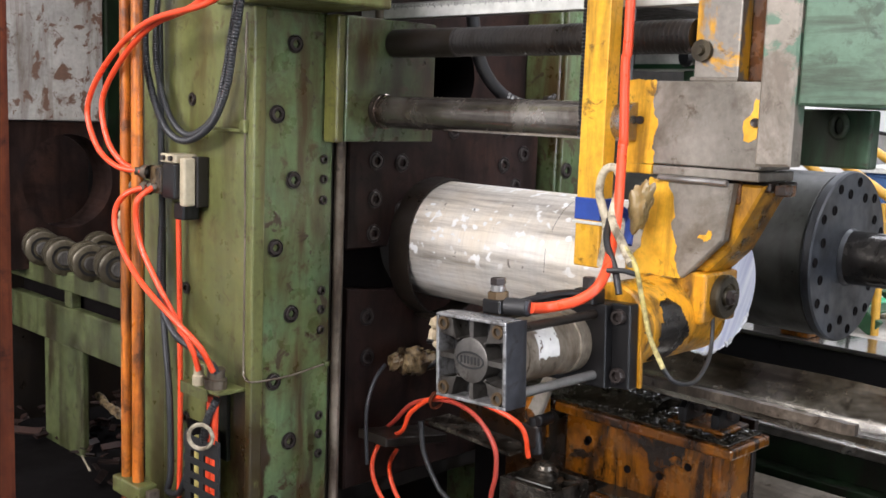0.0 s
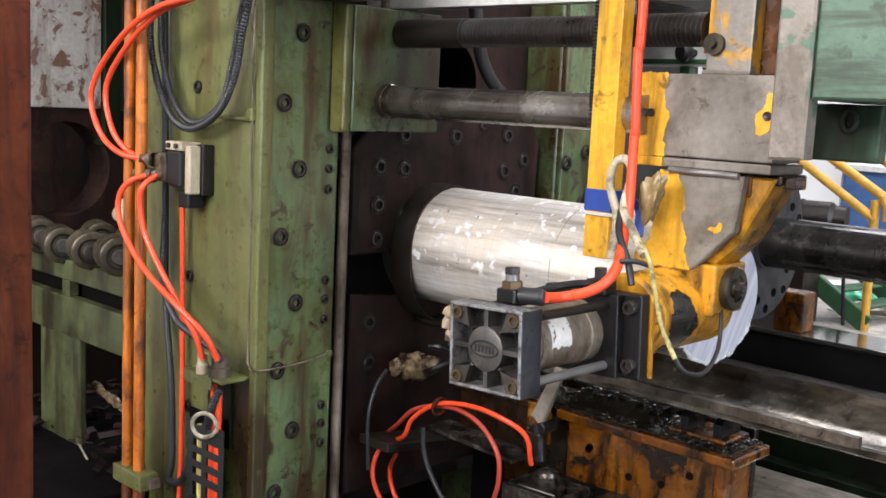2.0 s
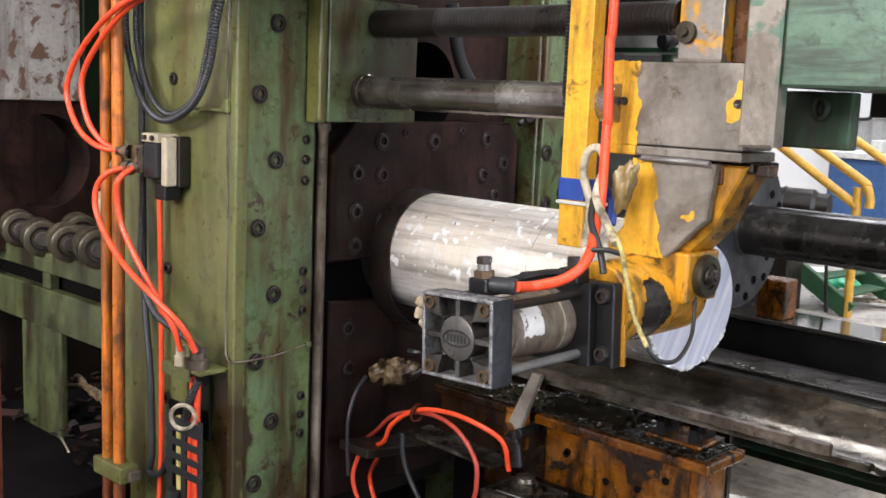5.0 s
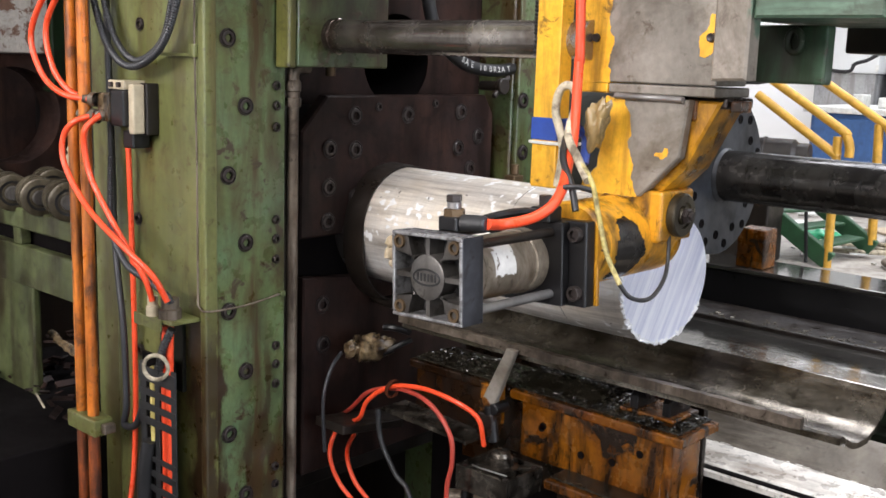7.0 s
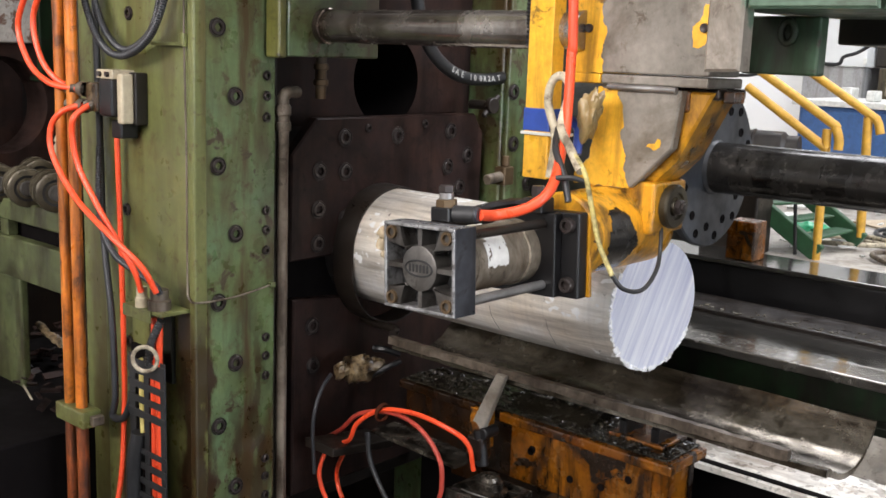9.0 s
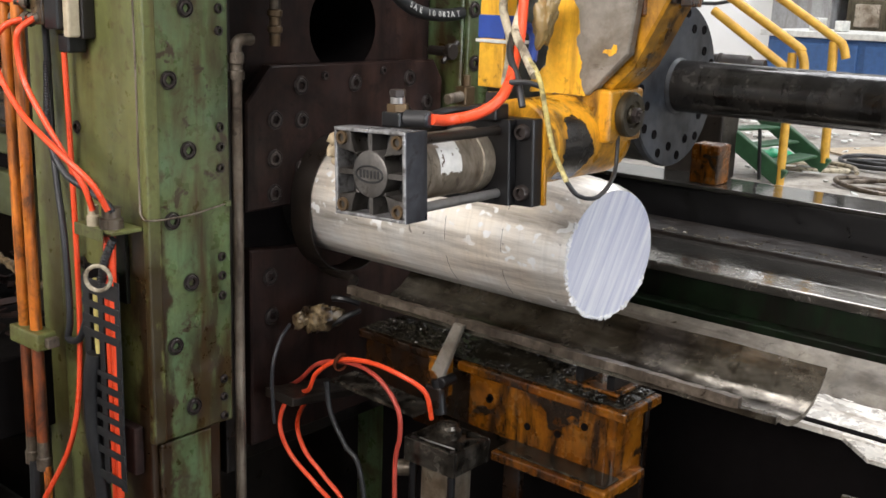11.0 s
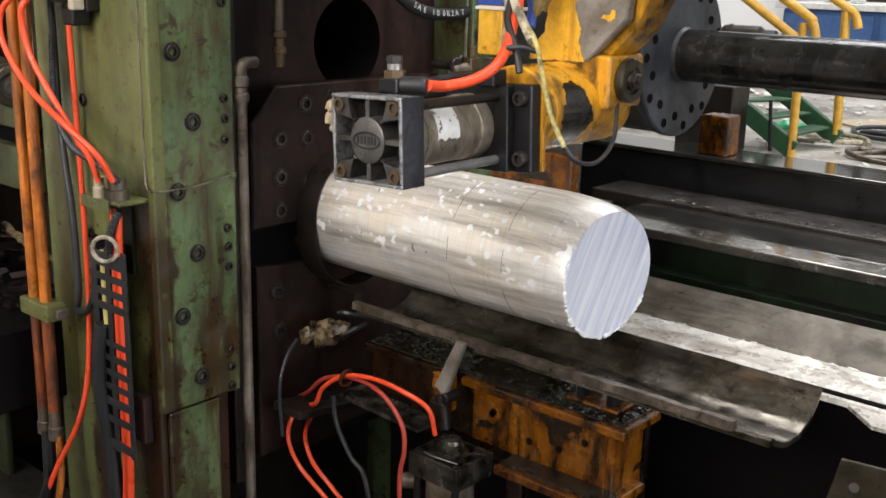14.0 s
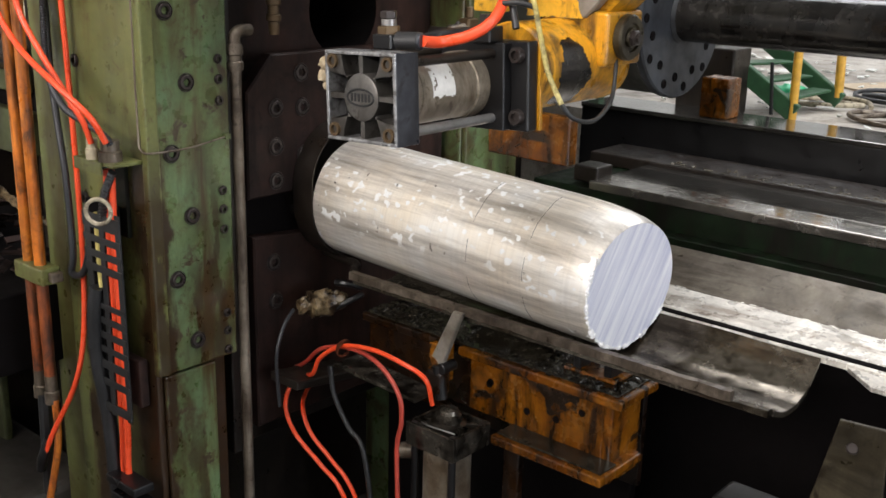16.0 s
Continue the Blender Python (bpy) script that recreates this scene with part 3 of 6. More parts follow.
for y, z in ((1.704, 1.419), (1.76, 1.340), (1.717, 1.518), (1.76, 1.24), (1.71, 1.32), (1.765, 1.44), (1.71, 1.2), (1.80, 1.39)):
    put("bolt", BOLT_MID, (-1.4105, y, z), far)
lubricator = part("lubricator", box(-1.41, -1.385, 1.655, 1.685, 1.245, 1.28, 0.003), BRASS, far, "brass lubricator fitting")
shade(part("nipple", rod_bm((-1.395, 1.655, 1.262), (-1.395, 1.615, 1.258), 0.010, 12), ZINC, lubricator))
shade(part("stem", rod_bm((-1.397, 1.672, 1.28), (-1.397, 1.672, 1.30), 0.008, 12), BRASS, lubricator))
shade(part("grease_pipe", tube([(-1.40, 1.88, 1.8), (-1.40, 1.88, 1.0)], 0.006, 8, 1), DARK_STEEL, far))

# ---- clamp arm ----
arm = root("clamp_arm", "yellow clamp arm with paint rubbed to bare steel", "clamp arm")
part("upright", box(-0.971, -0.934, 1.165, 1.19, 1.338, 2.3, 0.0015), YELLOW, arm, "yellow square upright bar")
part("tape", box(-0.9725, -0.9325, 1.1635, 1.1915, 1.397, 1.425, 0.0015), BLUE_TAPE, arm, "band of blue tape")
part("cable_tie", box(-0.974, -0.915, 1.1615, 1.193, 1.392, 1.396, 0.0008), WHITE, arm)
shade(part("ribbed_conduit", tube([(-0.979, 1.178, 2.2), (-0.980, 1.18, 1.60), (-0.981, 1.182, 1.50)], 0.0065, 10, 8, 0.0014), RUBBER, arm))
part("head_block", box(-0.925, -0.742, 1.2, 1.275, 1.472, 1.572, 0.002), RUBBED, arm, "bare steel block with yellow remnants")
part("painted_edge", prism(jag([(-0.926, 1.471), (-0.883, 1.471), (-0.886, 1.50), (-0.880, 1.52), (-0.889, 1.545), (-0.886, 1.573), (-0.926, 1.573)]), 'y', 1.1994, 1.2005, 0), YELLOW, arm)
part("painted_patch", prism(jag([(-0.765, 1.505), (-0.757, 1.503), (-0.748, 1.51), (-0.741, 1.515), (-0.741, 1.552), (-0.752, 1.553), (-0.757, 1.535), (-0.767, 1.527)]), 'y', 1.1994, 1.2005, 0), YELLOW, arm)
for x, z in ((-0.905, 1.524), (-0.751, 1.526)):
    shade(part("screw", lathe([(0.0055, 0.0), (0.005, 0.003), (0.003, 0.003), (0, 0.001)], (x, 1.1985, z), (0, -1, 0), 12), BOLT, arm))
part("seat_plate", box(-0.884, -0.742, 1.199, 1.285, 1.459, 1.4705, 0.002), RUBBED, arm, "bare steel plate under the head block")
part("seat_end", box(-0.927, -0.885, 1.1985, 1.285, 1.4585, 1.4705, 0.002), YELLOW, arm, "yellow end of the seat plate")
# dark plate colour carries the shadow under the head block
part("under_plate", box(-0.82, -0.738, 1.222, 1.29, 1.446, 1.4585, 0.003), YELLOW_OILY_SHADED, arm, "under plate, oily and darkened for the shade there")
shade(part("weld_bead", tube([(-0.872, 1.197, 1.456), (-0.84, 1.195, 1.4555), (-0.81, 1.197, 1.4555), (-0.779, 1.196, 1.455)], 0.0038, 10, 5), STEEL, arm))
part("gusset", prism([(-0.886, 1.455), (-0.774, 1.455), (-0.782, 1.388), (-0.832, 1.337), (-0.850, 1.335), (-0.915, 1.335), (-0.912, 1.352), (-0.893, 1.368)], 'y', 1.2, 1.216, 0.002), RUBBED, arm, "bare steel gusset plate")
part("painted_edge", prism(jag([(-0.887, 1.4545), (-0.862, 1.4545), (-0.852, 1.435), (-0.849, 1.415), (-0.852, 1.395), (-0.843, 1.375), (-0.845, 1.36), (-0.835, 1.336), (-0.916, 1.335), (-0.913, 1.352), (-0.894, 1.368)]), 'y', 1.1994, 1.2003, 0), YELLOW, arm)
part("painted_patch", prism(jag([(-0.815, 1.387), (-0.805, 1.384), (-0.797, 1.388), (-0.797, 1.398), (-0.802, 1.398), (-0.804, 1.392), (-0.812, 1.392)]), 'y', 1.1994, 1.2003, 0), YELLOW, arm)
part("side_web", prism([(-0.885, 1.4545), (-0.742, 1.4545), (-0.785, 1.372), (-0.812, 1.345), (-0.884, 1.34)], 'y', 1.218, 1.282, 0.003), YELLOW_DRIP, arm)
part("foot", box(-0.898, -0.803, 1.205, 1.282, 1.282, 1.345, 0.004), YELLOW_DRIP, arm)
shade(part("axle_tube", rod_bm((-0.865, 1.104, 1.284), (-0.865, 1.281, 1.284), 0.051, 36, 0.003), YELLOW_DRIP, arm, "yellow axle housing worn to dark steel"))
shade(part("washer", lathe([(0, 0), (0.026, 0), (0.027, 0.002), (0.027, 0.009), (0.025, 0.011), (0.017, 0.011), (0.016, 0.008), (0.012, 0.008), (0.011, 0.012), (0, 0.012)], (-0.803, 1.243, 1.315), (1, 0, 0), 28), ROLLER, arm, "worn round end washer"))
shade(part("nut", lathe([(0.010, 0), (0.010, 0.005), (0.008, 0.007), (0.005, 0.007), (0.005, 0.010), (0, 0.010)], (-0.792, 1.243, 1.315), (1, 0, 0), 6), BOLT, arm), 20)
part("lug", box(-0.792, -0.772, 1.215, 1.240, 1.43, 1.456, 0.003), YELLOW_OILY, arm)
part("lug", box(-0.735, -0.72, 1.225, 1.25, 1.443, 1.456, 0.002), YELLOW_OILY, arm)
part("neck", box(-0.845, -0.786, 1.215, 1.262, 1.573, 1.75, 0.002), YELLOW_RUBBED, arm, "neck block, half yellow, half bare steel")
part("neck_back", box(-0.785, -0.742, 1.235, 1.275, 1.573, 1.75, 0.002), YELLOW_OILY, arm)
shade(part("weld_bead", tube([(-0.846, 1.213, 1.574), (-0.815, 1.211, 1.5735), (-0.784, 1.213, 1.574)], 0.0035, 8, 4), RUBBED, arm))
shade(part("pivot_washer", lathe([(0, 0), (0.013, 0), (0.013, 0.006), (0.006, 0.006), (0.005, 0.012), (0, 0.012)], (-0.833, 1.214, 1.608), (0, -1, 0), 20), ROLLER, arm))
shade(part("pin", rod_bm((-0.86, 1.22, 1.612), (-0.835, 1.212, 1.608), 0.005, 12), BOLT, arm))
bm = lathe([(0.0514, 0.075 * k / 30) for k in range(31)], (-0.865, 1.122, 1.284), (0, 1, 0), 150)
gone = []
for f in bm.faces:
    c = f.calc_center_median()
    ang = math.atan2(c.z - 1.284, c.x + 0.865)
    edge = 0.8 * noise.noise(Vector((c.y * 30, ang * 1.6, 3.0))) + 0.35 * noise.noise(Vector((c.y * 110, ang * 6, 7.0)))
    if ((ang + 0.2) / 0.85) ** 2 + ((c.y - 1.16) / 0.03) ** 2 > 1 + edge:
        gone.append(f)
bmesh.ops.delete(bm, geom=gone, context='FACES')
part("stain", bm, DARKPIPE, arm, "paint worn to dark steel")

cross = root("cross_beam", "mint-green painted cross beam, rubbed bare at its corner", "beam")
part("beam", prism([(-0.69, 1.546), (-0.552, 1.546), (-0.552, 2.3), (-0.69, 2.3)], 'y', 1.172, 1.42, 0.003), MINT, cross)
part("beam_end", prism([(-0.549, 1.546), (0.9, 1.546), (0.9, 2.3), (-0.549, 2.3)], 'y', 1.175, 1.42, 0.003), MINT, cross)
part("worn_end", prism([(-0.734, 1.478), (-0.692, 1.48), (-0.6925, 2.3), (-0.734, 2.3)], 'y', 1.170, 1.198, 0.003), MINT_WORN, cross, "corner rubbed to grey undercoat")
part("core", box(-0.733, -0.692, 1.1995, 1.42, 1.547, 2.3, 0.002), MINT, cross)
part("lower_block", box(-0.755, -0.661, 1.301, 1.325, 1.477, 1.5445, 0.003), GREEN_MID, cross, "dark green block")
ring = [(-0.698 + 0.0085 * math.cos(2 * math.pi * k / 20), 1.297, 1.526 + 0.0125 * math.sin(2 * math.pi * k / 20)) for k in range(21)]
shade(part("eye_bolt", tube(ring, 0.0042, 10, 1), GREEN_MID, cross, "painted lifting eye"))
part("dark_end", box(-0.70, 0.9, 1.45, 1.60, 1.516, 1.62, 0.003), DARK_STEEL, cross)

# ---- pneumatic cylinder ----
CX, CZ = -0.9035, 1.2645
cyl = root("air_cylinder", "pneumatic cylinder with cast square end cap and stained barrel", "pneumatic cylinder", at=(CX, 0.905, CZ))
cyl.rotation_euler = (0, radians(-2.5), 0)
HW, HH = 0.0505, 0.0465


def cap_frame():
    """Square end cap: rim, four corner bosses, eight ribs to a round centre boss."""
    own = bmesh.new()
    t = 0.0038
    for x0, x1, z0, z1 in ((-HW, HW, HH - t, HH), (-HW, HW, -HH, -HH + t), (-HW, -HW + t, -HH + t, HH - t), (HW - t, HW, -HH + t, HH - t)):
        box(x0, x1, 0.0, 0.026, z0, z1, 0.001, own)
    return own


cap = part("end_cap", cap_frame(), ALU_EDGE, cyl, "cast cap with bright rubbed rim")
part("cap_body", box(-HW + 0.0004, HW - 0.0004, 0.0262, 0.034, -HH + 0.0004, HH - 0.0004, 0.002), CAP_SIDE, cap)
part("cap_side", box(HW - 0.0003, HW + 0.0012, 0.001, 0.033, -HH, HH, 0.0006), CAP_SIDE, cap)
part("pocket", box(-HW + 0.003, HW - 0.003, 0.0255, 0.0261, -HH + 0.003, HH - 0.003, 0), CAP_DARK, cap)
for k in range(4):
    c, s = ((1, 0), (0, 1), (-1, 0), (0, -1))[k]
    bm = bmesh.new()
    ln = HW if abs(c) > 0.5 else HH
    prism([(c * 0.02 - s * 0.0025, s * 0.02 + c * 0.0025), (c * ln * 0.97 - s * 0.003, s * ln * 0.97 + c * 0.003),
           (c * ln * 0.97 + s * 0.003, s * ln * 0.97 - c * 0.003), (c * 0.02 + s * 0.0025, s * 0.02 - c * 0.0025)], 'y', 0.003, 0.0254, 0, bm)
    part("rib", bm, ALU_CAST, cap)
for sx in (-1, 1):
    for sz in (-1, 1):
        bm = prism([(sx * (HW - 0.004), sz * (HH - 0.004)), (sx * (HW - 0.022), sz * (HH - 0.004)), (sx * (HW - 0.024), sz * (HH - 0.013)),
                    (sx * 0.021, sz * 0.017), (sx * 0.017, sz * 0.021), (sx * (HW - 0.013), sz * (HH - 0.024)), (sx * (HW - 0.004), sz * (HH - 0.022))][::1], 'y', 0.002, 0.0254, 0.0008)
        part("corner_boss", bm, ALU_CAST, cap)
        shade(part("cap_screw", lathe([(0.0075, 0.0), (0.0072, 0.003), (0.0045, 0.003), (0.004, -0.001), (0, -0.001)], (sx * 0.0395, 0.002, sz * 0.0355), (0, -1, 0), 14), BRASS, cap))
shade(part("centre_boss", lathe([(0.0245, -0.0222), (0.0245, 0.001), (0.023, 0.002), (0, 0.002)], (0, 0.003, 0), (0, -1, 0), 40), ALU_CAST, cap))
bm = bmesh.new()
ring = [(0.019 * math.cos(2 * math.pi * k / 28), 0, 0.0085 * math.sin(2 * math.pi * k / 28)) for k in range(29)]
tube([(x, -0.0001 + 0.001, z) for x, _, z in ring], 0.0012, 6, 1, 0, bm)
for k in range(6):
    x = -0.0125 + k * 0.005
    part("badge_bar", box(x - 0.0013, x + 0.0013, 0.0001, 0.002, -0.0042, 0.0042, 0.0004), CAP_DARK, cap)
part("maker_badge", bm, CAP_DARK, cap, "raised oval badge")
shade(part("barrel", lathe([(0.0375, 0), (0.0375, 0.006), (0.036, 0.007), (0.036, 0.022), (0.0372, 0.023), (0.0372, 0.029), (0.036, 0.030), (0.036, 0.112), (0.0378, 0.113), (0.0378, 0.136)], (0, 0.034, 0), (0, 1, 0), 40), BARREL, cyl, "stained aluminium barrel"))
bm = bmesh.new()
lathe([(0.0366, 0.036 * k / 18) for k in range(19)], (0, 0.072, 0), (0, 1, 0), 150, bm)
gone = []
for f in bm.faces:
    c = f.calc_center_median()
    torn = noise.noise(c * 95) + 0.6 * noise.noise(c * 260)
    if c.x < 0.006 or not (-0.004 + 0.004 * torn < c.z < 0.031 + 0.003 * torn) or torn > 0.42:
        gone.append(f)
bmesh.ops.delete(bm, geom=gone, context='FACES')
part("label", bm, LABEL, cyl, "torn white label")
for sx in (-1, 1):
    for sz in (-1, 1):
        shade(part("tie_rod", rod_bm((sx * 0.0395, 0.033, sz * 0.0355), (sx * 0.0395, 0.172, sz * 0.0355), 0.0055, 12), STEEL if sz < 0 else DARK_STEEL, cyl))
part("front_head", box(-0.052, 0.056, 0.166, 0.1795, -0.049, 0.048, 0.0015), BLACK, cyl)
part("mount_flange", box(-0.060, 0.079, 0.180, 0.198, -0.050, 0.049, 0.002), BLACK, cyl, "black mounting flange")
part("mount_edge", box(-0.060, 0.0825, 0.1985, 0.2035, -0.050, 0.0, 0.001), YELLOW_DRIP, cyl, "yellow mounting plate edge")
for sz in (-1, 1):
    shade(part("flange_screw", lathe([(0.009, 0), (0.009, 0.006), (0.008, 0.008), (0.005, 0.008), (0.0045, 0.003), (0, 0.003)], (0.066, 0.180, sz * 0.034), (0, -1, 0), 18), BOLT, cyl))
fitt = part("fitting", box(-0.013, 0.013, 0.033, 0.058, 0.046, 0.062, 0.002), BLACK, cyl, "black elbow fitting")
shade(part("hex", rod_bm((0, 0.045, 0.060), (0, 0.045, 0.070), 0.012, 6, 0.001), BRASS, fitt), 20)
shade(part("stem", rod_bm((0, 0.045, 0.069), (0, 0.045, 0.078), 0.008, 14), STEEL, fitt))
shade(part("screw_head", rod_bm((0, 0.045, 0.077), (0, 0.045, 0.085), 0.009, 6, 0.001), BOLT, fitt), 20)
shade(part("nozzle", rod_bm((0.010, 0.046, 0.055), (0.038, 0.052, 0.055), 0.0095, 16), RUBBER, fitt))
shade(part("blue_ring", rod_bm((0.036, 0.0515, 0.055), (0.040, 0.0525, 0.055), 0.0088, 16), CAP_SIDE, fitt))
fit2 = part("fitting", box(0.018, 0.045, 0.155, 0.18, 0.047, 0.065, 0.002), BLACK, cyl)
shade(part("screw_head", rod_bm((0.031, 0.167, 0.064), (0.031, 0.167, 0.078), 0.008, 6, 0.001), BOLT, fit2), 20)
shade(part("bracket_wire", tube([(-0.01, 0.085, 0.05), (0.01, 0.11, 0.058), (0.02, 0.14, 0.060), (0.03, 0.155, 0.058)], 0.005, 8, 4), BLACK, cyl))
bm = bmesh.new()
for p, r in (((-0.062, 0.014, 0.030), 0.0085), ((-0.064, 0.012, 0.018), 0.0075), ((-0.060, 0.016, 0.008), 0.007)):
    bmesh.ops.create_icosphere(bm, subdivisions=3, radius=r, matrix=Matrix.Translation(p))
for v in bm.verts:
    v.co += 0.004 * Vector((noise.noise(v.co * 160), noise.noise(v.co * 160 + Vector((7, 0, 0))), noise.noise(v.co * 160 + Vector((0, 7, 0)))))
shade(part("rag_plug", bm, CREAM, cyl, "cream sealing tape on a plug"), 60)

# ---- hoses and cables at the arm ----
sup = root("air_hose", "orange-red air hose bent up from the cylinder to the arm", "hose")
shade(part("hose", tube([(-0.866, 0.957, 1.3215), (-0.866, 0.985, 1.319), (-0.847, 1.010, 1.326), (-0.836, 1.030, 1.339), (-0.841, 1.055, 1.356), (-0.857, 1.085, 1.377), (-0.879, 1.125, 1.410),
                         (-0.902, 1.160, 1.494), (-0.901, 1.160, 1.500), (-0.905, 1.160, 1.594), (-0.903, 1.160, 1.660), (-0.911, 1.16, 2.2)], 0.0060, 14, 8), RED_HOSE, sup))
tie = root("cable_bundle", "dirty sleeved cables tied to the yellow upright", "cable")
shade(part("sleeve_loop", tube([(-0.917, 1.150, 1.344), (-0.912, 1.150, 1.393), (-0.925, 1.150, 1.433), (-0.920, 1.150, 1.460), (-0.904, 1.150, 1.466), (-0.895, 1.150, 1.448), (-0.883, 1.120, 1.410),
                                (-0.848, 1.090, 1.388), (-0.818, 1.070, 1.366)], 0.0053, 10, 8), SLEEVE, tie, "off-white woven sleeve"))
shade(part("sleeve_tail", tube([(-0.852, 1.090, 1.390), (-0.814, 1.070, 1.367), (-0.800, 1.070, 1.325), (-0.788, 1.070, 1.289), (-0.772, 1.075, 1.256)], 0.0029, 10, 8), SLEEVE_YELLOW, tie, "yellowed sleeve end"))
shade(part("sensor_cable", tube([(-0.775, 1.075, 1.259), (-0.766, 1.090, 1.240), (-0.765, 1.130, 1.234), (-0.783, 1.190, 1.248), (-0.798, 1.220, 1.277), (-0.808, 1.235, 1.294)], 0.0026, 8, 8), RUBBER, tie))
shade(part("black_cable", tube([(-0.887, 1.120, 1.406), (-0.864, 1.085, 1.386), (-0.836, 1.065, 1.358), (-0.825, 1.060, 1.332)], 0.004, 10, 8), RUBBER, tie))
shade(part("blue_cable", tube([(-0.897, 1.150, 1.418), (-0.886, 1.160, 1.405), (-0.880, 1.150, 1.375)], 0.006, 8, 6), BLUE_TAPE, tie))
bm = bmesh.new()
bmesh.ops.create_icosphere(bm, subdivisions=4, radius=1.0)
for v in bm.verts:
    v.co *= 1 + 0.55 * noise.noise(v.co * 1.6) + 0.35 * abs(noise.noise(v.co * 4.2)) + 0.12 * noise.noise(v.co * 11)
bm.transform(Matrix.Translation(Vector((-0.871, 1.160, 1.421))) @ Matrix.Rotation(0.3, 4, 'Y') @ Matrix.Diagonal((0.014, 0.009, 0.028, 1)))
shade(part("rag", bm, KHAKI, tie, "crumpled khaki plastic cover"), 50)
shade(part("clip", tube([(-0.837, 1.050, 1.358), (-0.822, 1.060, 1.359), (-0.809, 1.070, 1.355)], 0.003, 8, 4), RUBBER, tie))

# ---- shear carriage: everything here rides up and down together ----
BY, BZ, BR = 1.39, 1.016, 0.1005
carriage = root("shear_carriage", "oily dark shear carriage with bolted container plates", "shear carriage")


def arc(cy, cz, r, a0, a1, n):
    return [(cy + r * math.cos(radians(a0 + (a1 - a0) * k / n)), cz + r * math.sin(radians(a0 + (a1 - a0) * k / n))) for k in range(n + 1)]


def ring_plate(y0, y1, z0, z1, cy, cz, r, x0, x1, seg=40):
    """A plate with a round bore through it."""
    own = bmesh.new()
    outer, inner = [], []
    for k in range(seg):
        a = 2 * math.pi * k / seg
        c, s = math.cos(a), math.sin(a)
        far_t = min((y1 - cy) / c if c > 1e-6 else ((y0 - cy) / c if c < -1e-6 else 9e9), (z1 - cz) / s if s > 1e-6 else ((z0 - cz) / s if s < -1e-6 else 9e9))
        outer.append((cy + c * far_t, cz + s * far_t))
        inner.append((cy + c * r, cz + s * r))
    va = [[own.verts.new((x, *p)) for p in loop] for x in (x0, x1) for loop in (outer, inner)]
    for k in range(seg):
        n = (k + 1) % seg
        own.faces.new((va[0][k], va[0][n], va[1][n], va[1][k]))
        own.faces.new((va[2][k], va[2][n], va[3][n], va[3][k]))
        own.faces.new((va[1][k], va[1][n], va[3][n], va[3][k]))
        own.faces.new((va[0][k], va[0][n], va[2][n], va[2][k]))
    return own


up = part("upper_plate", prism([(1.19, 1.006)] + arc(BY, BZ, 0.108, 185, -5, 18) + [(1.62, 1.006), (1.665, 1.006), (1.665, 1.20), (1.64, 1.237), (1.245, 1.237), (1.192, 1.18)],
                                'x', -1.475, -1.45, 0.003), PLATE, carriage, "browned bolted container plate")
for y, z in ((1.250, 1.151), (1.249, 1.088), (1.307, 1.147), (1.308, 1.068), (1.305, 1.204), (1.248, 1.031), (1.430, 1.203), (1.57, 1.206), (1.62, 1.16), (1.60, 1.10), (1.565, 1.14)):
    put("bolt", BOLT_MID, (-1.4488, y, z), up)
for y, z in ((1.359, 1.218), (1.50, 1.222)):
    put("bolt", BOLT_SMALL, (-1.4488, y, z), up)
# recess shade is put into the ring's black colour
part("recess_ring", ring_plate(1.19, 1.66, 0.88, 1.16, BY, BZ, 0.1025, -1.50, -1.477), SHADE_BLACK, carriage, "recess round the billet, shade in its black colour")
# dark sleeve added where only shade rings the billet
mouth = bmesh.new()
loops = []
for x, dr in ((-1.449, 0.0015), (-1.405, 0.0015), (-1.4045, 0.004), (-1.449, 0.006)):
    loops.append([mouth.verts.new((x, p, q)) for p, q in arc(BY, BZ, BR + dr, 0, 180, 24) + arc(BY, BZ - 0.029, BR + dr, 180, 360, 24)])
for la, lb in zip(loops, loops[1:] + loops[:1]):
    for k in range(len(la)):
        n = (k + 1) % len(la)
        mouth.faces.new((la[k], la[n], lb[n], lb[k]))
shade(part("shade_sleeve", mouth, DARK_STEEL, carriage, "added dark sleeve for the shade round the billet"))
low = part("lower_plate", prism([(1.198, 0.60), (1.60, 0.60), (1.60, 0.88), (1.47, 0.905), (1.335, 0.928), (1.198, 0.942)], 'x', -1.475, -1.45, 0.003), PLATE, carriage)
for y, z in ((1.238, 0.892), (1.241, 0.823)):
    put("bolt", BOLT_MID, (-1.4488, y, z), low)


part("container_block", ring_plate(1.16, 1.68, 1.22, 1.62, 1.453, 1.296, 0.081, -1.56, -1.502), PLATE, carriage, "dark container block with an empty bore")
# liner and back are black in place of the bore's inner shade
shade(part("bore_liner", lathe([(0.0808, 0), (0.0808, 0.3975)], (-1.90, 1.453, 1.296), (1, 0, 0), 40), SHADE_BLACK, carriage))
part("bore_back", box(-1.94, -1.902, 1.34, 1.57, 1.20, 1.40, 0), SHADE_BLACK, carriage)
part("container_core", box(-1.70, -1.50, 1.16, 1.68, 0.55, 0.90, 0.003), DARK_STEEL, carriage)
part("side_cheek", box(-1.56, -1.477, 1.165, 1.185, 0.55, 1.62, 0.003), DARK_STEEL, carriage)
pipe = part("grease_pipe", tube([(-1.425, 1.153, 0.3), (-1.425, 1.153, 0.9), (-1.425, 1.153, 1.225)], 0.0088, 14, 1), ZINC, carriage, "tarnished grease pipe with an elbow")
shade(pipe)
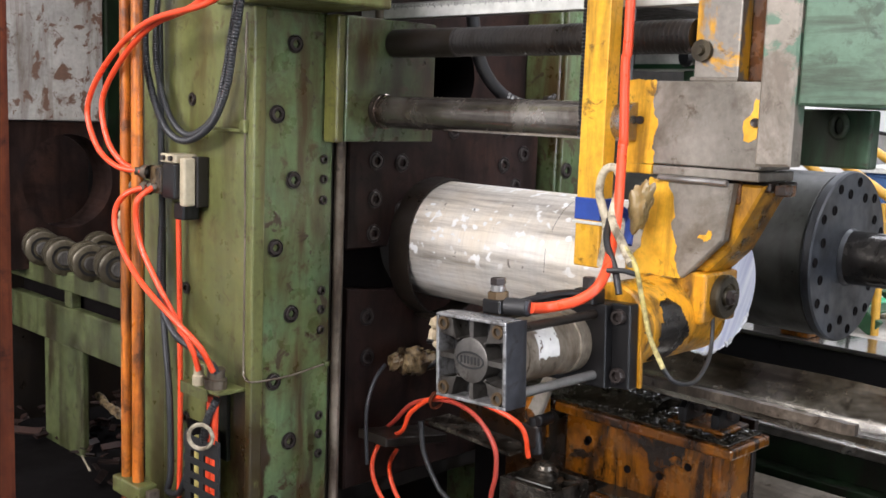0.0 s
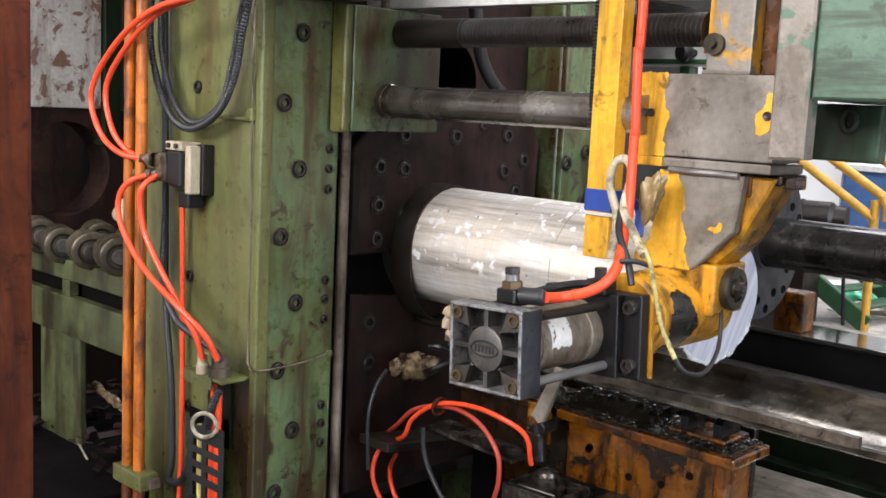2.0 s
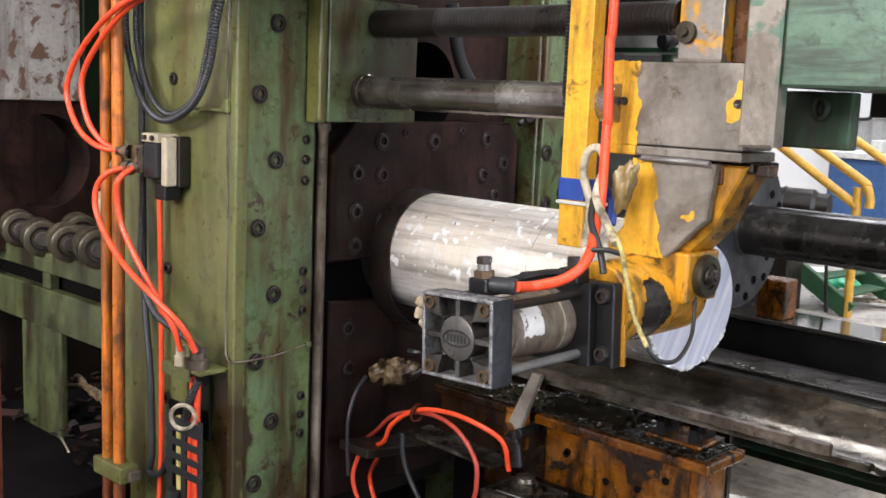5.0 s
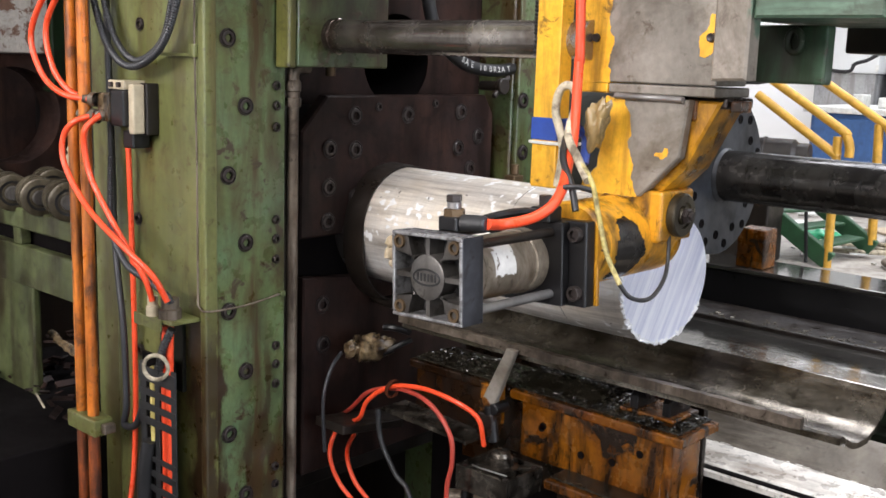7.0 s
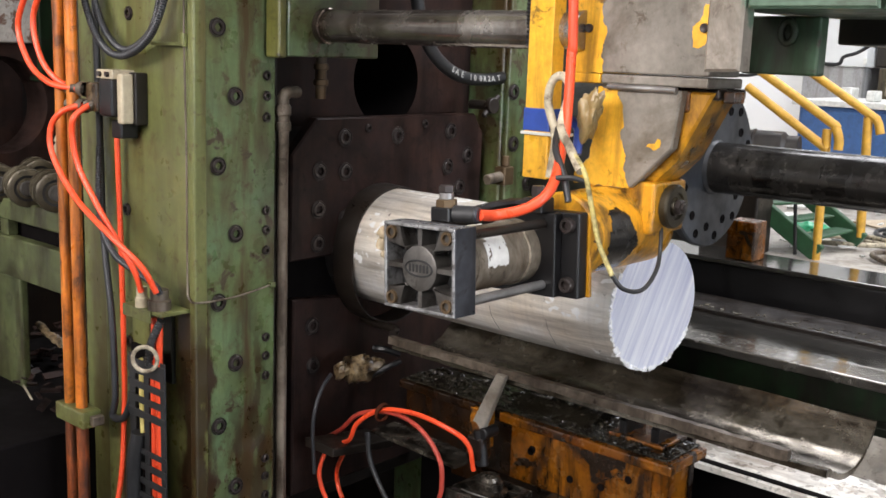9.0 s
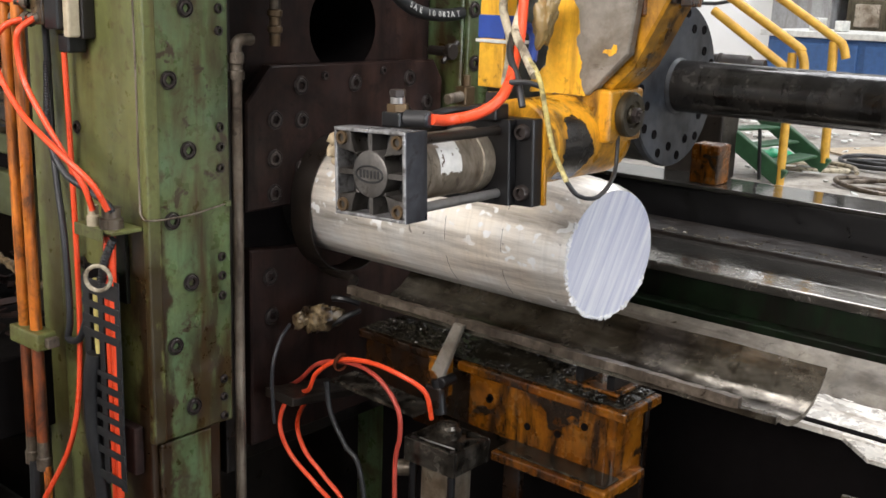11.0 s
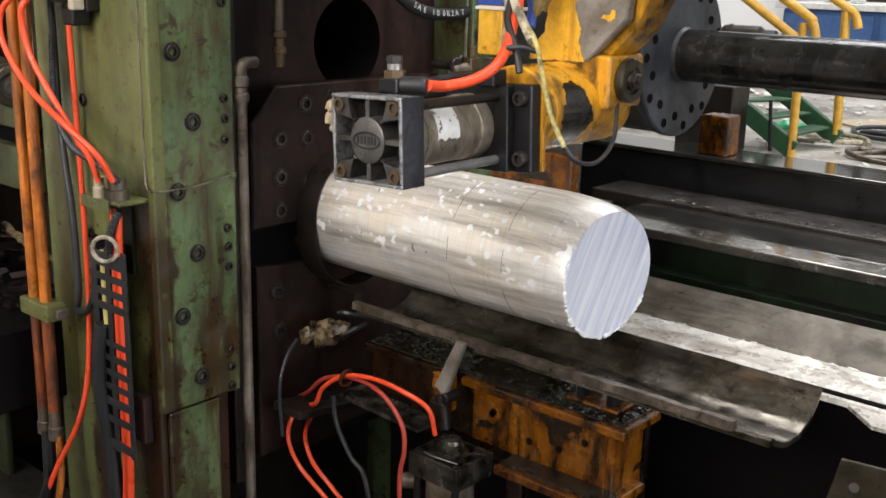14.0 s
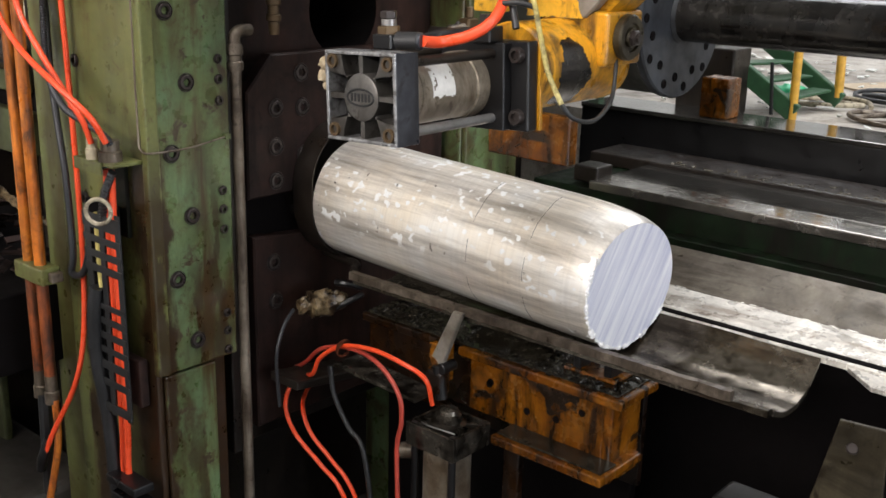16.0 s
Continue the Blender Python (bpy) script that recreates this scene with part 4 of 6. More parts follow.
shade(part("union", lathe([(0.0125, 0), (0.0125, 0.012), (0.0105, 0.014), (0.0105, 0.022), (0.0125, 0.024), (0.0125, 0.036), (0.010, 0.04), (0, 0.04)], (-1.425, 1.153, 1.222), (0, 0, 1), 16), ZINC, pipe))
shade(part("elbow", tube([(-1.425, 1.153, 1.255), (-1.425, 1.153, 1.272), (-1.425, 1.163, 1.280), (-1.43, 1.185, 1.280)], 0.0095, 12, 5), ZINC, pipe))
stub = part("oil_stub", tube([(-1.45, 1.251, 1.285), (-1.45, 1.252, 1.5)], 0.009, 12, 1), ZINC, carriage, "brassy stub pipe")
shade(stub)
shade(part("nozzle", lathe([(0, 0), (0.008, 0), (0.009, 0.02), (0.012, 0.022), (0.012, 0.03), (0.009, 0.032), (0.009, 0.045), (0.012, 0.047), (0.012, 0.055), (0.009, 0.057)], (-1.45, 1.251, 1.268), (0, 0, 1), 16), BRASS, stub))

handle = part("tee_handle", rod_bm((-1.45, 1.625, 1.255), (-1.405, 1.625, 1.255), 0.009, 14), DARK_STEEL, carriage, "dark tee handle screw")
shade(part("bar", rod_bm((-1.402, 1.648, 1.272), (-1.402, 1.606, 1.236), 0.0055, 10), DARK_STEEL, handle))
shade(part("knob", rod_bm((-1.405, 1.625, 1.255), (-1.392, 1.625, 1.255), 0.015, 16), DARK_STEEL, handle))
# limit valve on the lower plate
valve_bm = lathe([(0, 0), (0.011, 0), (0.014, 0.010), (0.010, 0.013), (0.010, 0.02), (0.0235, 0.022), (0.024, 0.06), (0.016, 0.063), (0.018, 0.08), (0.012, 0.09), (0, 0.092)], (-1.400, 1.248, 0.823), (0.25, 1, -0.05), 8)
bmesh.ops.subdivide_edges(valve_bm, edges=valve_bm.edges, cuts=4, use_grid_fill=True)
for v in valve_bm.verts:
    v.co += (0.005 * noise.noise(v.co * 60) + 0.004 * noise.noise(v.co * 190)) * Vector((0.6, 0.3, 1))
valve = part("limit_valve", valve_bm, OILCAKE, carriage, "oil-caked limit switch")
shade(valve)
shade(part("roller_arm", tube([(-1.380, 1.304, 0.805), (-1.360, 1.324, 0.822), (-1.350, 1.351, 0.832)], 0.005, 8, 5), BLACK, valve))
shade(part("roller_arm", tube([(-1.380, 1.316, 0.854), (-1.360, 1.323, 0.855), (-1.350, 1.347, 0.845)], 0.006, 8, 5), BLACK, valve))
shade(part("sensor_cable", tube([(-1.400, 1.238, 0.820), (-1.390, 1.209, 0.804), (-1.380, 1.185, 0.773), (-1.380, 1.182, 0.731), (-1.380, 1.187, 0.667)], 0.003, 8, 8), CABLE, valve))
part("bracket", prism([(1.20, 0.70), (1.34, 0.68), (1.34, 0.695), (1.20, 0.715)], 'x', -1.42, -1.35, 0.002), DARK_STEEL, carriage)

# tilting trough and the beam that carries it
tr = part("trough", bmesh.new(), TROUGH, carriage, "scraped oily steel catch trough")
prof = [(1.308, 0.874), (1.316, 0.875), (1.332, 0.867), (1.350, 0.859), (1.37, 0.8545), (1.40, 0.8535), (1.43, 0.864), (1.452, 0.882), (1.466, 0.899)]
bm = bmesh.new()
xs = [-1.33 + 0.728 * k / 24 for k in range(25)]
top = [[bm.verts.new((x, y, z + 0.0022 * noise.noise((x * 11, y * 16, 3)))) for y, z in prof] for x in xs]
bot = [[bm.verts.new((x, y, z - 0.008)) for y, z in prof] for x in xs]
nx, ny = len(xs), len(prof)
for i in range(nx - 1):
    for j in range(ny - 1):
        bm.faces.new((top[i][j], top[i + 1][j], top[i + 1][j + 1], top[i][j + 1]))
        bm.faces.new((bot[i][j], bot[i][j + 1], bot[i + 1][j + 1], bot[i + 1][j]))
    bm.faces.new((top[i][0], bot[i][0], bot[i + 1][0], top[i + 1][0]))
    bm.faces.new((top[i][-1], top[i + 1][-1], bot[i + 1][-1], bot[i][-1]))
for i in (0, nx - 1):
    for j in range(ny - 1):
        bm.faces.new((top[i][j], top[i][j + 1], bot[i][j + 1], bot[i][j]))
bmesh.ops.recalc_face_normals(bm, faces=bm.faces)
bm.to_mesh(tr.data)
bm.free()
shade(tr, 50)
bm = box(-1.33, -0.648, 1.299, 1.3095, 0.8755, 0.8885, 0)
bmesh.ops.subdivide_edges(bm, edges=[e for e in bm.edges if abs(e.verts[0].co.x - e.verts[1].co.x) > 0.1], cuts=60)
for v in bm.verts:
    v.co.z += 0.0018 * noise.noise(v.co * 60) + 0.001 * noise.noise(v.co * 200)
part("trough_lip", bm, TROUGH_EDGE, tr, "rough cut trough edge")
shade(part("trough_tail", tube([(-1.471, 1.360, 0.890), (-1.419, 1.350, 0.885), (-1.347, 1.330, 0.892), (-1.335, 1.315, 0.888)], 0.007, 8, 5), DARK_STEEL, tr))
beam = part("support_beam", box(-1.115, -0.863, 1.36, 1.375, 0.693, 0.7875, 0.002), YELLOW_OILY, carriage, "yellow channel beam caked with oil")
# root is darker than the beam for oil and for shade
part("beam_root", box(-1.345, -1.117, 1.362, 1.375, 0.693, 0.7875, 0.002), YELLOW_OILY_SHADED, beam, "beam root, oily and darkened for its shade")
part("top_flange", box(-1.125, -0.824, 1.339, 1.445, 0.788, 0.803, 0.003), YELLOW_OILY, beam)
part("flange_root", box(-1.345, -1.127, 1.343, 1.461, 0.788, 0.8025, 0.003), YELLOW_OILY_SHADED, beam)
part("grease_layer", box(-1.34, -0.835, 1.349, 1.443, 0.8032, 0.8055, 0.0008), WET_GREASE, beam, "thick black grease")
part("bottom_flange", box(-1.03, -0.83, 1.309, 1.423, 0.6775, 0.6925, 0.003), YELLOW_OILY, beam)
part("bottom_grease", box(-1.025, -0.836, 1.318, 1.359, 0.6927, 0.696, 0.0008), WET_GREASE, beam)
part("end_plate", box(-0.8625, -0.848, 1.358, 1.44, 0.655, 0.7875, 0.003), YELLOW_OILY, beam)
part("back_web", box(-1.345, -0.87, 1.487, 1.50, 0.592, 0.806, 0.002), YELLOW_OILY_SHADED, beam)
part("grease_wedge", prism([(1.365, 0.8055), (1.473, 0.8055), (1.473, 0.826), (1.42, 0.823)], 'x', -1.13, -0.985, 0.003), WET_GREASE, beam, "black grease and swarf")
for x in (-0.938, -0.885):
    ear = part("ear", prism([(1.385, 0.8055), (1.445, 0.8055), (1.445, 0.83), (1.425, 0.846), (1.402, 0.846), (1.385, 0.83)], 'x', x, x + 0.013, 0.002), BLACK, beam)
    shade(part("pin", rod_bm((x - 0.006, 1.414, 0.828), (x + 0.02, 1.414, 0.828), 0.008, 12), BOLT, ear))
part("ear_base", box(-0.95, -0.86, 1.378, 1.45, 0.8056, 0.811, 0.002), YELLOW_OILY, beam)
for x in (-1.075, -1.072, -1.0, -0.945, -0.90):
    shade(part("hole", lathe([(0.006, 0), (0.006, 0.001), (0, 0.001)], (x, 1.3595, 0.745 + 0.02 * math.sin(x * 900)), (0, -1, 0), 10), SHADE_BLACK, beam))
lever = part("lever", prism([(-1.092, 0.884), (-1.074, 0.884), (-1.113, 0.784), (-1.132, 0.776), (-1.137, 0.792)], 'y', 1.284, 1.295, 0.002), RUBBED, carriage, "flat steel lever")
shade(part("pin", rod_bm((-1.108, 1.278, 0.787), (-1.108, 1.31, 0.787), 0.009, 16), BLACK, lever))
shade(part("boss", rod_bm((-1.128, 1.283, 0.79), (-1.128, 1.30, 0.79), 0.011, 16), YELLOW_OILY, lever))
part("clevis", box(-1.136, -1.106, 1.275, 1.30, 0.742, 0.780, 0.004), YELLOW_OILY_SHADED, lever)
part("brace", prism([(-1.148, 0.816), (-1.132, 0.816), (-1.132, 0.745), (-1.148, 0.735)], 'y', 1.296, 1.34, 0.002), YELLOW_OILY, carriage)
bm = bmesh.new()
rs = random.Random(4)
for k in range(700):
    x, y = rs.uniform(-1.335, -0.84), rs.uniform(1.35, 1.442)
    s = rs.uniform(0.0012, 0.0048)
    bmesh.ops.create_icosphere(bm, subdivisions=1, radius=s, matrix=Matrix.Translation((x, y, 0.8058 + s * 0.3 + (0.017 if y > 1.40 and -1.13 < x < -0.985 else 0))) @ Matrix.Rotation(rs.uniform(0, 6), 4, 'Z') @ Matrix.Diagonal((1.8, 0.7, 0.6, 1)))
tagged(part("swarf", bm, WET_GREASE, beam, "oily metal swarf"), kind="stuff")
# lift cylinder under the lever, caked with greasy swarf
LX0, LX1, LY0, LY1, LT = -1.142, -1.044, 1.239, 1.327, 0.703
LCX, LCY = (LX0 + LX1) / 2, (LY0 + LY1) / 2
act = part("lift_cylinder", box(LX0 + 0.002, LX1 - 0.002, LY0 + 0.002, LY1 - 0.002, LT - 0.04, LT - 0.012, 0.003), BLACK, carriage, "black square lift cylinder")
for x0, x1, y0, y1 in ((LX0, LX1, LY0, LY0 + 0.005), (LX0, LX1, LY1 - 0.005, LY1), (LX0, LX0 + 0.005, LY0 + 0.0055, LY1 - 0.0055), (LX1 - 0.005, LX1, LY0 + 0.0055, LY1 - 0.0055)):
    part("rim", box(x0, x1, y0, y1, LT - 0.038, LT, 0.001), WET_SHELF, act)
for dx, dy in ((1, 1), (1, -1), (-1, 1), (-1, -1)):
    rib = box(0, 0.036, -0.003, 0.003, LT - 0.012, LT - 0.002, 0.001)
    rib.transform(Matrix.Translation((LCX + dx * 0.016, LCY + dy * 0.014, 0)) @ Matrix.Rotation(math.atan2(dy * 0.9, dx), 4, 'Z'))
    part("rib", rib, WET_SHELF, act)
    shade(part("screw_head", rod_bm((LCX + dx * 0.040, LCY + dy * 0.035, LT - 0.012), (LCX + dx * 0.040, LCY + dy * 0.035, LT - 0.001), 0.0065, 12), BOLT, act))
shade(part("gland", lathe([(0.029, 0), (0.029, 0.012), (0.021, 0.014), (0.021, 0.026), (0.017, 0.028), (0.015, 0.034), (0.008, 0.037), (0, 0.037)], (LCX, LCY, LT - 0.012), (0, 0, 1), 24), WET_SHELF, act, "grease-smeared gland"))
bm = bmesh.new()
for k in range(170):
    s = rs.uniform(0.0010, 0.0036)
    bmesh.ops.create_icosphere(bm, subdivisions=1, radius=s, matrix=Matrix.Translation((rs.uniform(LX0 + 0.006, LX1 - 0.006), rs.uniform(LY0 + 0.006, LY1 - 0.006), LT - 0.012 + s * 0.3)) @ Matrix.Rotation(rs.uniform(0, 6), 4, 'Z') @ Matrix.Diagonal((2.2, 0.6, 0.6, 1)))
tagged(part("swarf", bm, WET_SHELF, act, "greasy metal swarf"), kind="stuff")
shade(part("swarf_curl", tube([(LX0 + 0.02, LY0 + 0.014, LT), (LX0 + 0.045, LY0 + 0.006, LT + 0.004), (LX1 - 0.012, LY0 + 0.016, LT + 0.001)], 0.0012, 6, 6), STEEL, act, "bright curl of swarf"))
shade(part("red_tag", tube([(-1.066, 1.236, 0.585), (-1.045, 1.232, 0.574), (-1.03, 1.234, 0.578), (-1.012, 1.238, 0.572)], 0.0035, 6, 4), RED_DULL, act, "scrap of red ribbon"))
shade(part("barrel", rod_bm((LCX, LCY, 0.25), (LCX, LCY, LT - 0.041), 0.038, 24), BARREL, act, "stained grey barrel"))
for x in (LX0 + 0.011, LX1 - 0.011):
    shade(part("tie_rod", rod_bm((x, LY0 + 0.010, 0.25), (x, LY0 + 0.010, LT - 0.041), 0.006, 10), BLACK, act))
shade(part("port", rod_bm((-1.172, 1.26, 0.634), (-1.144, 1.27, 0.640), 0.013, 12), ZINC, act))
shade(part("rod_eye", rod_bm((-1.11, 1.285, 0.735), (-1.118, 1.285, 0.79), 0.010, 12), BLACK, act))
part("shelf", prism([(-1.309, 0.748), (-1.133, 0.739), (-1.132, 0.733), (-1.315, 0.741)], 'y', 1.246, 1.30, 0.001), WET_SHELF, carriage, "oily shelf plate")
part("frame_post", box(-1.02, -0.99, 1.33, 1.345, 0.2, 0.677, 0.003), YELLOW_OILY_SHADED, carriage)
# black web sheet, coloured for the shade under the trough
part("frame_web", box(-1.45, -0.90, 1.52, 1.54, 0.2, 0.70, 0.003), SHADE_BLACK, carriage)
lug = part("rear_clamp", box(-1.235, -1.07, 1.535, 1.56, 1.072, 1.15, 0.003), YELLOW_OILY, None, "oily yellow clamp block behind the billet")
tagged(lug, category="clamp block")

# ---- billet ----
billet = root("billet", "cast aluminium billet with a freshly sawn bright end", "billet", at=(-1.45, BY, BZ))
X1 = 0.553
CUT = 0.136
prof = [(0.0, -0.002), (BR, -0.002), (BR, X1 - 0.10), (BR * 0.995, X1 - 0.07), (BR * 0.98, X1 - 0.042), (BR * 0.957, X1 - 0.018), (BR * 0.93, X1 - 0.004), (BR * 0.915, X1)]
bm = lathe(prof, (0, 0, 0), (1, 0, 0), 96)
for v in bm.verts:
    rr = math.hypot(v.co.y, v.co.z)
    if v.co.x > 0:
        v.co.z -= 0.85 * (BR - rr)
        v.co.x += CUT * v.co.y * max(0.0, min(1.0, (v.co.x - X1 + 0.11) / 0.11))
body = shade(part("body", bm, BILLET, billet), 60)
FZ = -0.85 * BR * 0.085
bm = lathe([(BR * 0.915, X1 + 0.0002), (0, X1 + 0.0004)], (0, 0, FZ), (1, 0, 0), 64)
for v in bm.verts:
    v.co.x += CUT * v.co.y
shade(part("sawn_face", bm, SAWN, billet, "bright sawn end face"))
bm = bmesh.new()
rs = random.Random(9)
for k in range(230):
    a = radians(rs.uniform(145, 330))
    s = rs.uniform(0.0012, 0.0042) * (0.5 + 0.5 * abs(math.sin(a * 7)))
    r = BR * 0.915
    bmesh.ops.create_icosphere(bm, subdivisions=1, radius=s, matrix=Matrix.Translation((X1 - 0.001 + CUT * r * math.cos(a), r * math.cos(a), FZ + r * math.sin(a))) @ Matrix.Rotation(rs.uniform(0, 3), 4, 'X') @ Matrix.Diagonal((0.9, 1.8, 0.8, 1)))
tagged(part("burr", bm, BURR, billet, "ragged bright saw burr"), kind="stuff")
for xr in (X1 - 0.222, X1 - 0.118):
    pts = [(xr + 0.0016 * noise.noise((k * 0.35, xr * 9, 1)), (BR + 0.0002) * math.cos(radians(100 + k * 5)), (BR + 0.0002) * math.sin(radians(100 + k * 5))) for k in range(28)]
    for k0, k1 in ((0, 11), (13, 18), (20, 27)):
        part("score_line", tube(pts[k0:k1], 0.00032, 5, 1), DARK_STEEL, billet)

# ---- fixed bed on the exit side ----
bed = root("exit_chute", "bright scraped steel exit chute beside the press", "chute")
bm = prism([(1.686, 0.802), (1.692, 0.809), (1.80, 0.823), (1.80, 0.815), (1.694, 0.801)], 'x', -1.30, 1.2, 0)
part("floor_plate", bm, CHUTE, bed)
part("wing_plate", prism([(1.801, 0.8235), (1.895, 0.868), (1.895, 0.858), (1.805, 0.8155)], 'x', -1.30, 1.2, 0), WING, bed)
bm = bmesh.new()
rs = random.Random(3)
for k in range(190):
    x = -1.28 + rs.uniform(0, 2.4)
    bmesh.ops.create_icosphere(bm, subdivisions=1, radius=rs.uniform(0.001, 0.0032), matrix=Matrix.Translation((x, 1.801 + rs.uniform(-0.004, 0.004), 0.8235)) @ Matrix.Diagonal((rs.uniform(1.5, 4.5), 1, 0.5, 1)))
tagged(part("weld_seam", bm, CHUTE, bed), kind="stuff")
# web coloured black for the shade below the chute
part("web", box(-1.30, 1.2, 1.70, 1.72, 0.0, 0.812, 0.002), SHADE_BLACK, bed)
part("apron", prism([(-0.640, 1.690), (-0.585, 1.637), (1.2, 1.637), (1.2, 1.690)], 'z', 0.7985, 0.806, 0.001), CHUTE, bed, "widened apron of the chute")
rail = root("bed_rail", "worn steel slide rail on a dark green bed", "rail")
part("rail", box(-1.30, 1.5, 1.958, 2.040, 0.925, 0.944, 0.003), RAIL, rail)
part("slide_plate", box(-1.30, 1.5, 2.0415, 2.188, 0.925, 0.943, 0.002), WET_PLATE, rail, "wet dark slide plate")
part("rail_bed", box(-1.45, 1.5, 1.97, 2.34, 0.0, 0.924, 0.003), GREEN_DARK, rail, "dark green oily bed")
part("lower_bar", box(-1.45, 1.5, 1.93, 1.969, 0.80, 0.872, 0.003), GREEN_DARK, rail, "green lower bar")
part("stop", box(-1.36, -1.30, 1.99, 2.05, 0.93, 0.965, 0.004), DARK_STEEL, rail)
part("ledge", box(-1.45, 1.5, 2.19, 2.33, 0.9245, 0.952, 0.003), DARK_STEEL, rail)
bm = bmesh.new()
rs = random.Random(17)
for k in range(330):
    s = rs.uniform(0.001, 0.003)
    bmesh.ops.create_icosphere(bm, subdivisions=1, radius=s, matrix=Matrix.Translation((rs.uniform(-1.25, 0.2), 2.195 + 0.05 * rs.random() ** 2, 0.952 + 0.3 * s)) @ Matrix.Rotation(rs.uniform(0, 6), 4, 'Z') @ Matrix.Diagonal((2.4, 0.8, 0.6, 1)))
tagged(part("swarf", bm, ROLLER, rail, "metal swarf along the slide"), kind="stuff")
girder = root("side_girder", "black oily side girder along the press bed", "girder")
part("web", box(-1.6, 2.0, 2.37, 2.40, 0.0, 1.02, 0.003), BLACK, girder)
part("top_flange", box(-1.6, 2.0, 2.365, 2.52, 1.0205, 1.032, 0.003), WET_PLATE, girder)

slab = tagged(part("floor_platform", box(-5.5, 3.5, 2.53, 7.99, 0.3, 0.985, 0), CONCRETE), "littered pale concrete platform beyond the press", "floor", kind="structure")

# ---- main ram with its flange (slides back at the start) ----
ram = root("main_ram", "dark ram with blue-grey drilled flange and long pipe", "press ram", at=(-1.06, 1.9, 1.286))
shade(part("ram_body", rod_bm((-0.62, 0, 0), (-0.0185, 0, 0), 0.1455, 56, 0.004), RAM, ram))
fl = shade(part("flange", rod_bm((-0.018, 0, 0), (0.0, 0, 0), 0.150, 64, 0.003), FLANGE, ram, "blue-grey drilled flange"))
for k in range(22):
    a = 2 * math.pi * k / 22
    r = 0.132 if k % 2 else 0.112
    shade(part("hole", lathe([(0.0085, 0), (0.0085, 0.0012), (0.006, 0.0012), (0.005, 0.0003), (0, 0.0003)], (0.0, r * math.cos(a), r * math.sin(a)), (1, 0, 0), 12), SHADE_BLACK, fl))
shade(part("pipe", rod_bm((0.0005, 0, 0), (2.6, 0, 0), 0.047, 40), DARKPIPE, ram, "long dark oily pipe"))
shade(part("weld_collar", lathe([(0.047, 0.0), (0.051, 0.001), (0.0495, 0.005), (0.0473, 0.008)], (0.0, 0, 0), (1, 0, 0), 32), FLANGE, ram))
under = root("ram_guide", "oily yellow guide shoe under the ram", "guide shoe")
part("shoe", box(-1.285, -1.215, 2.385, 2.45, 1.0325, 1.125, 0.004), YELLOW_OILY, under)
back = root("rear_clamp", "yellow rear clamp bracket on the far column", "clamp bracket")
part("bracket", box(-1.40, -1.30, 1.93, 1.98, 1.35, 1.50, 0.003), YELLOW, back)
shade(part("screw", rod_bm((-1.36, 1.926, 1.47), (-1.36, 1.915, 1.47), 0.012, 14), YELLOW_OILY, back))

# ---- stairs, cabinet and litter beyond the press ----
stair = root("stairs", "green steel stairs with yellow tubular handrails", "stairs")


def slab_between(p0, p1, w, h):
    p0, p1 = Vector(p0), Vector(p1)
    d = (p1 - p0)
    own = box(0, d.length, -w / 2, w / 2, -h / 2, h / 2, 0.004)
    x = d.normalized()
    y = Vector((0, 0, 1)).cross(x).normalized()
    m = Matrix((x, y, x.cross(y))).transposed().to_4x4()
    own.transform(Matrix.Translation(p0) @ m)
    return own


part("stringer", slab_between((-1.516, 2.800, 1.181), (-1.224, 2.800, 1.000), 0.02, 0.05), STAIR_GREEN, stair)
part("stringer", slab_between((-1.438, 3.050, 1.161), (-1.204, 3.050, 1.009), 0.02, 0.05), STAIR_GREEN, stair)
for k in range(3):
    f = 0.15 + k * 0.3
    a, b = Vector((-1.465, 2.820, 1.130)).lerp(Vector((-1.238, 2.820, 0.991)), f), Vector((-1.387, 3.030, 1.124)).lerp(Vector((-1.203, 3.030, 1.012)), f)
    part("tread", slab_between(a, b, 0.06, 0.008), STAIR_GREEN, stair)
for pts in ([(-1.471, 2.800, 1.492), (-1.237, 2.800, 1.352), (-1.214, 2.800, 1.333), (-1.202, 2.800, 1.302), (-1.202, 2.800, 1.277)], [(-1.465, 2.800, 1.426), (-1.228, 2.800, 1.275)],
            [(-1.422, 3.050, 1.484), (-1.224, 3.050, 1.364), (-1.198, 3.050, 1.344), (-1.186, 3.050, 1.310)]):
    shade(part("handrail", tube(pts, 0.012, 12, 6), RAIL_YELLOW, stair))
shade(part("post", tube([(-1.235, 2.800, 1.328), (-1.231, 2.800, 0.984)], 0.0115, 12, 1), RAIL_YELLOW, stair))
shade(part("post", tube([(-1.224, 3.050, 1.354), (-1.210, 3.050, 1.021)], 0.0125, 12, 1), RAIL_YELLOW, stair))
shade(part("rail_stub", tube([(-1.279, 2.750, 1.132), (-1.267, 2.750, 0.999)], 0.005, 8, 1), BLACK, stair))

cab = root("blue_cabinet", "blue steel workbench cabinet with cluttered white top", "cabinet")
part("body", box(-2.25, -0.9, 5.0, 5.6, 0.985, 1.30, 0.01), BLUE, cab)
part("top", box(-2.28, -0.88, 4.97, 5.62, 1.301, 1.33, 0.004), WHITE, cab)
for k in range(3):
    part("door", box(-2.23 + k * 0.44, -1.82 + k * 0.44, 4.985, 4.999, 1.0, 1.28, 0.004), BLUE, cab)
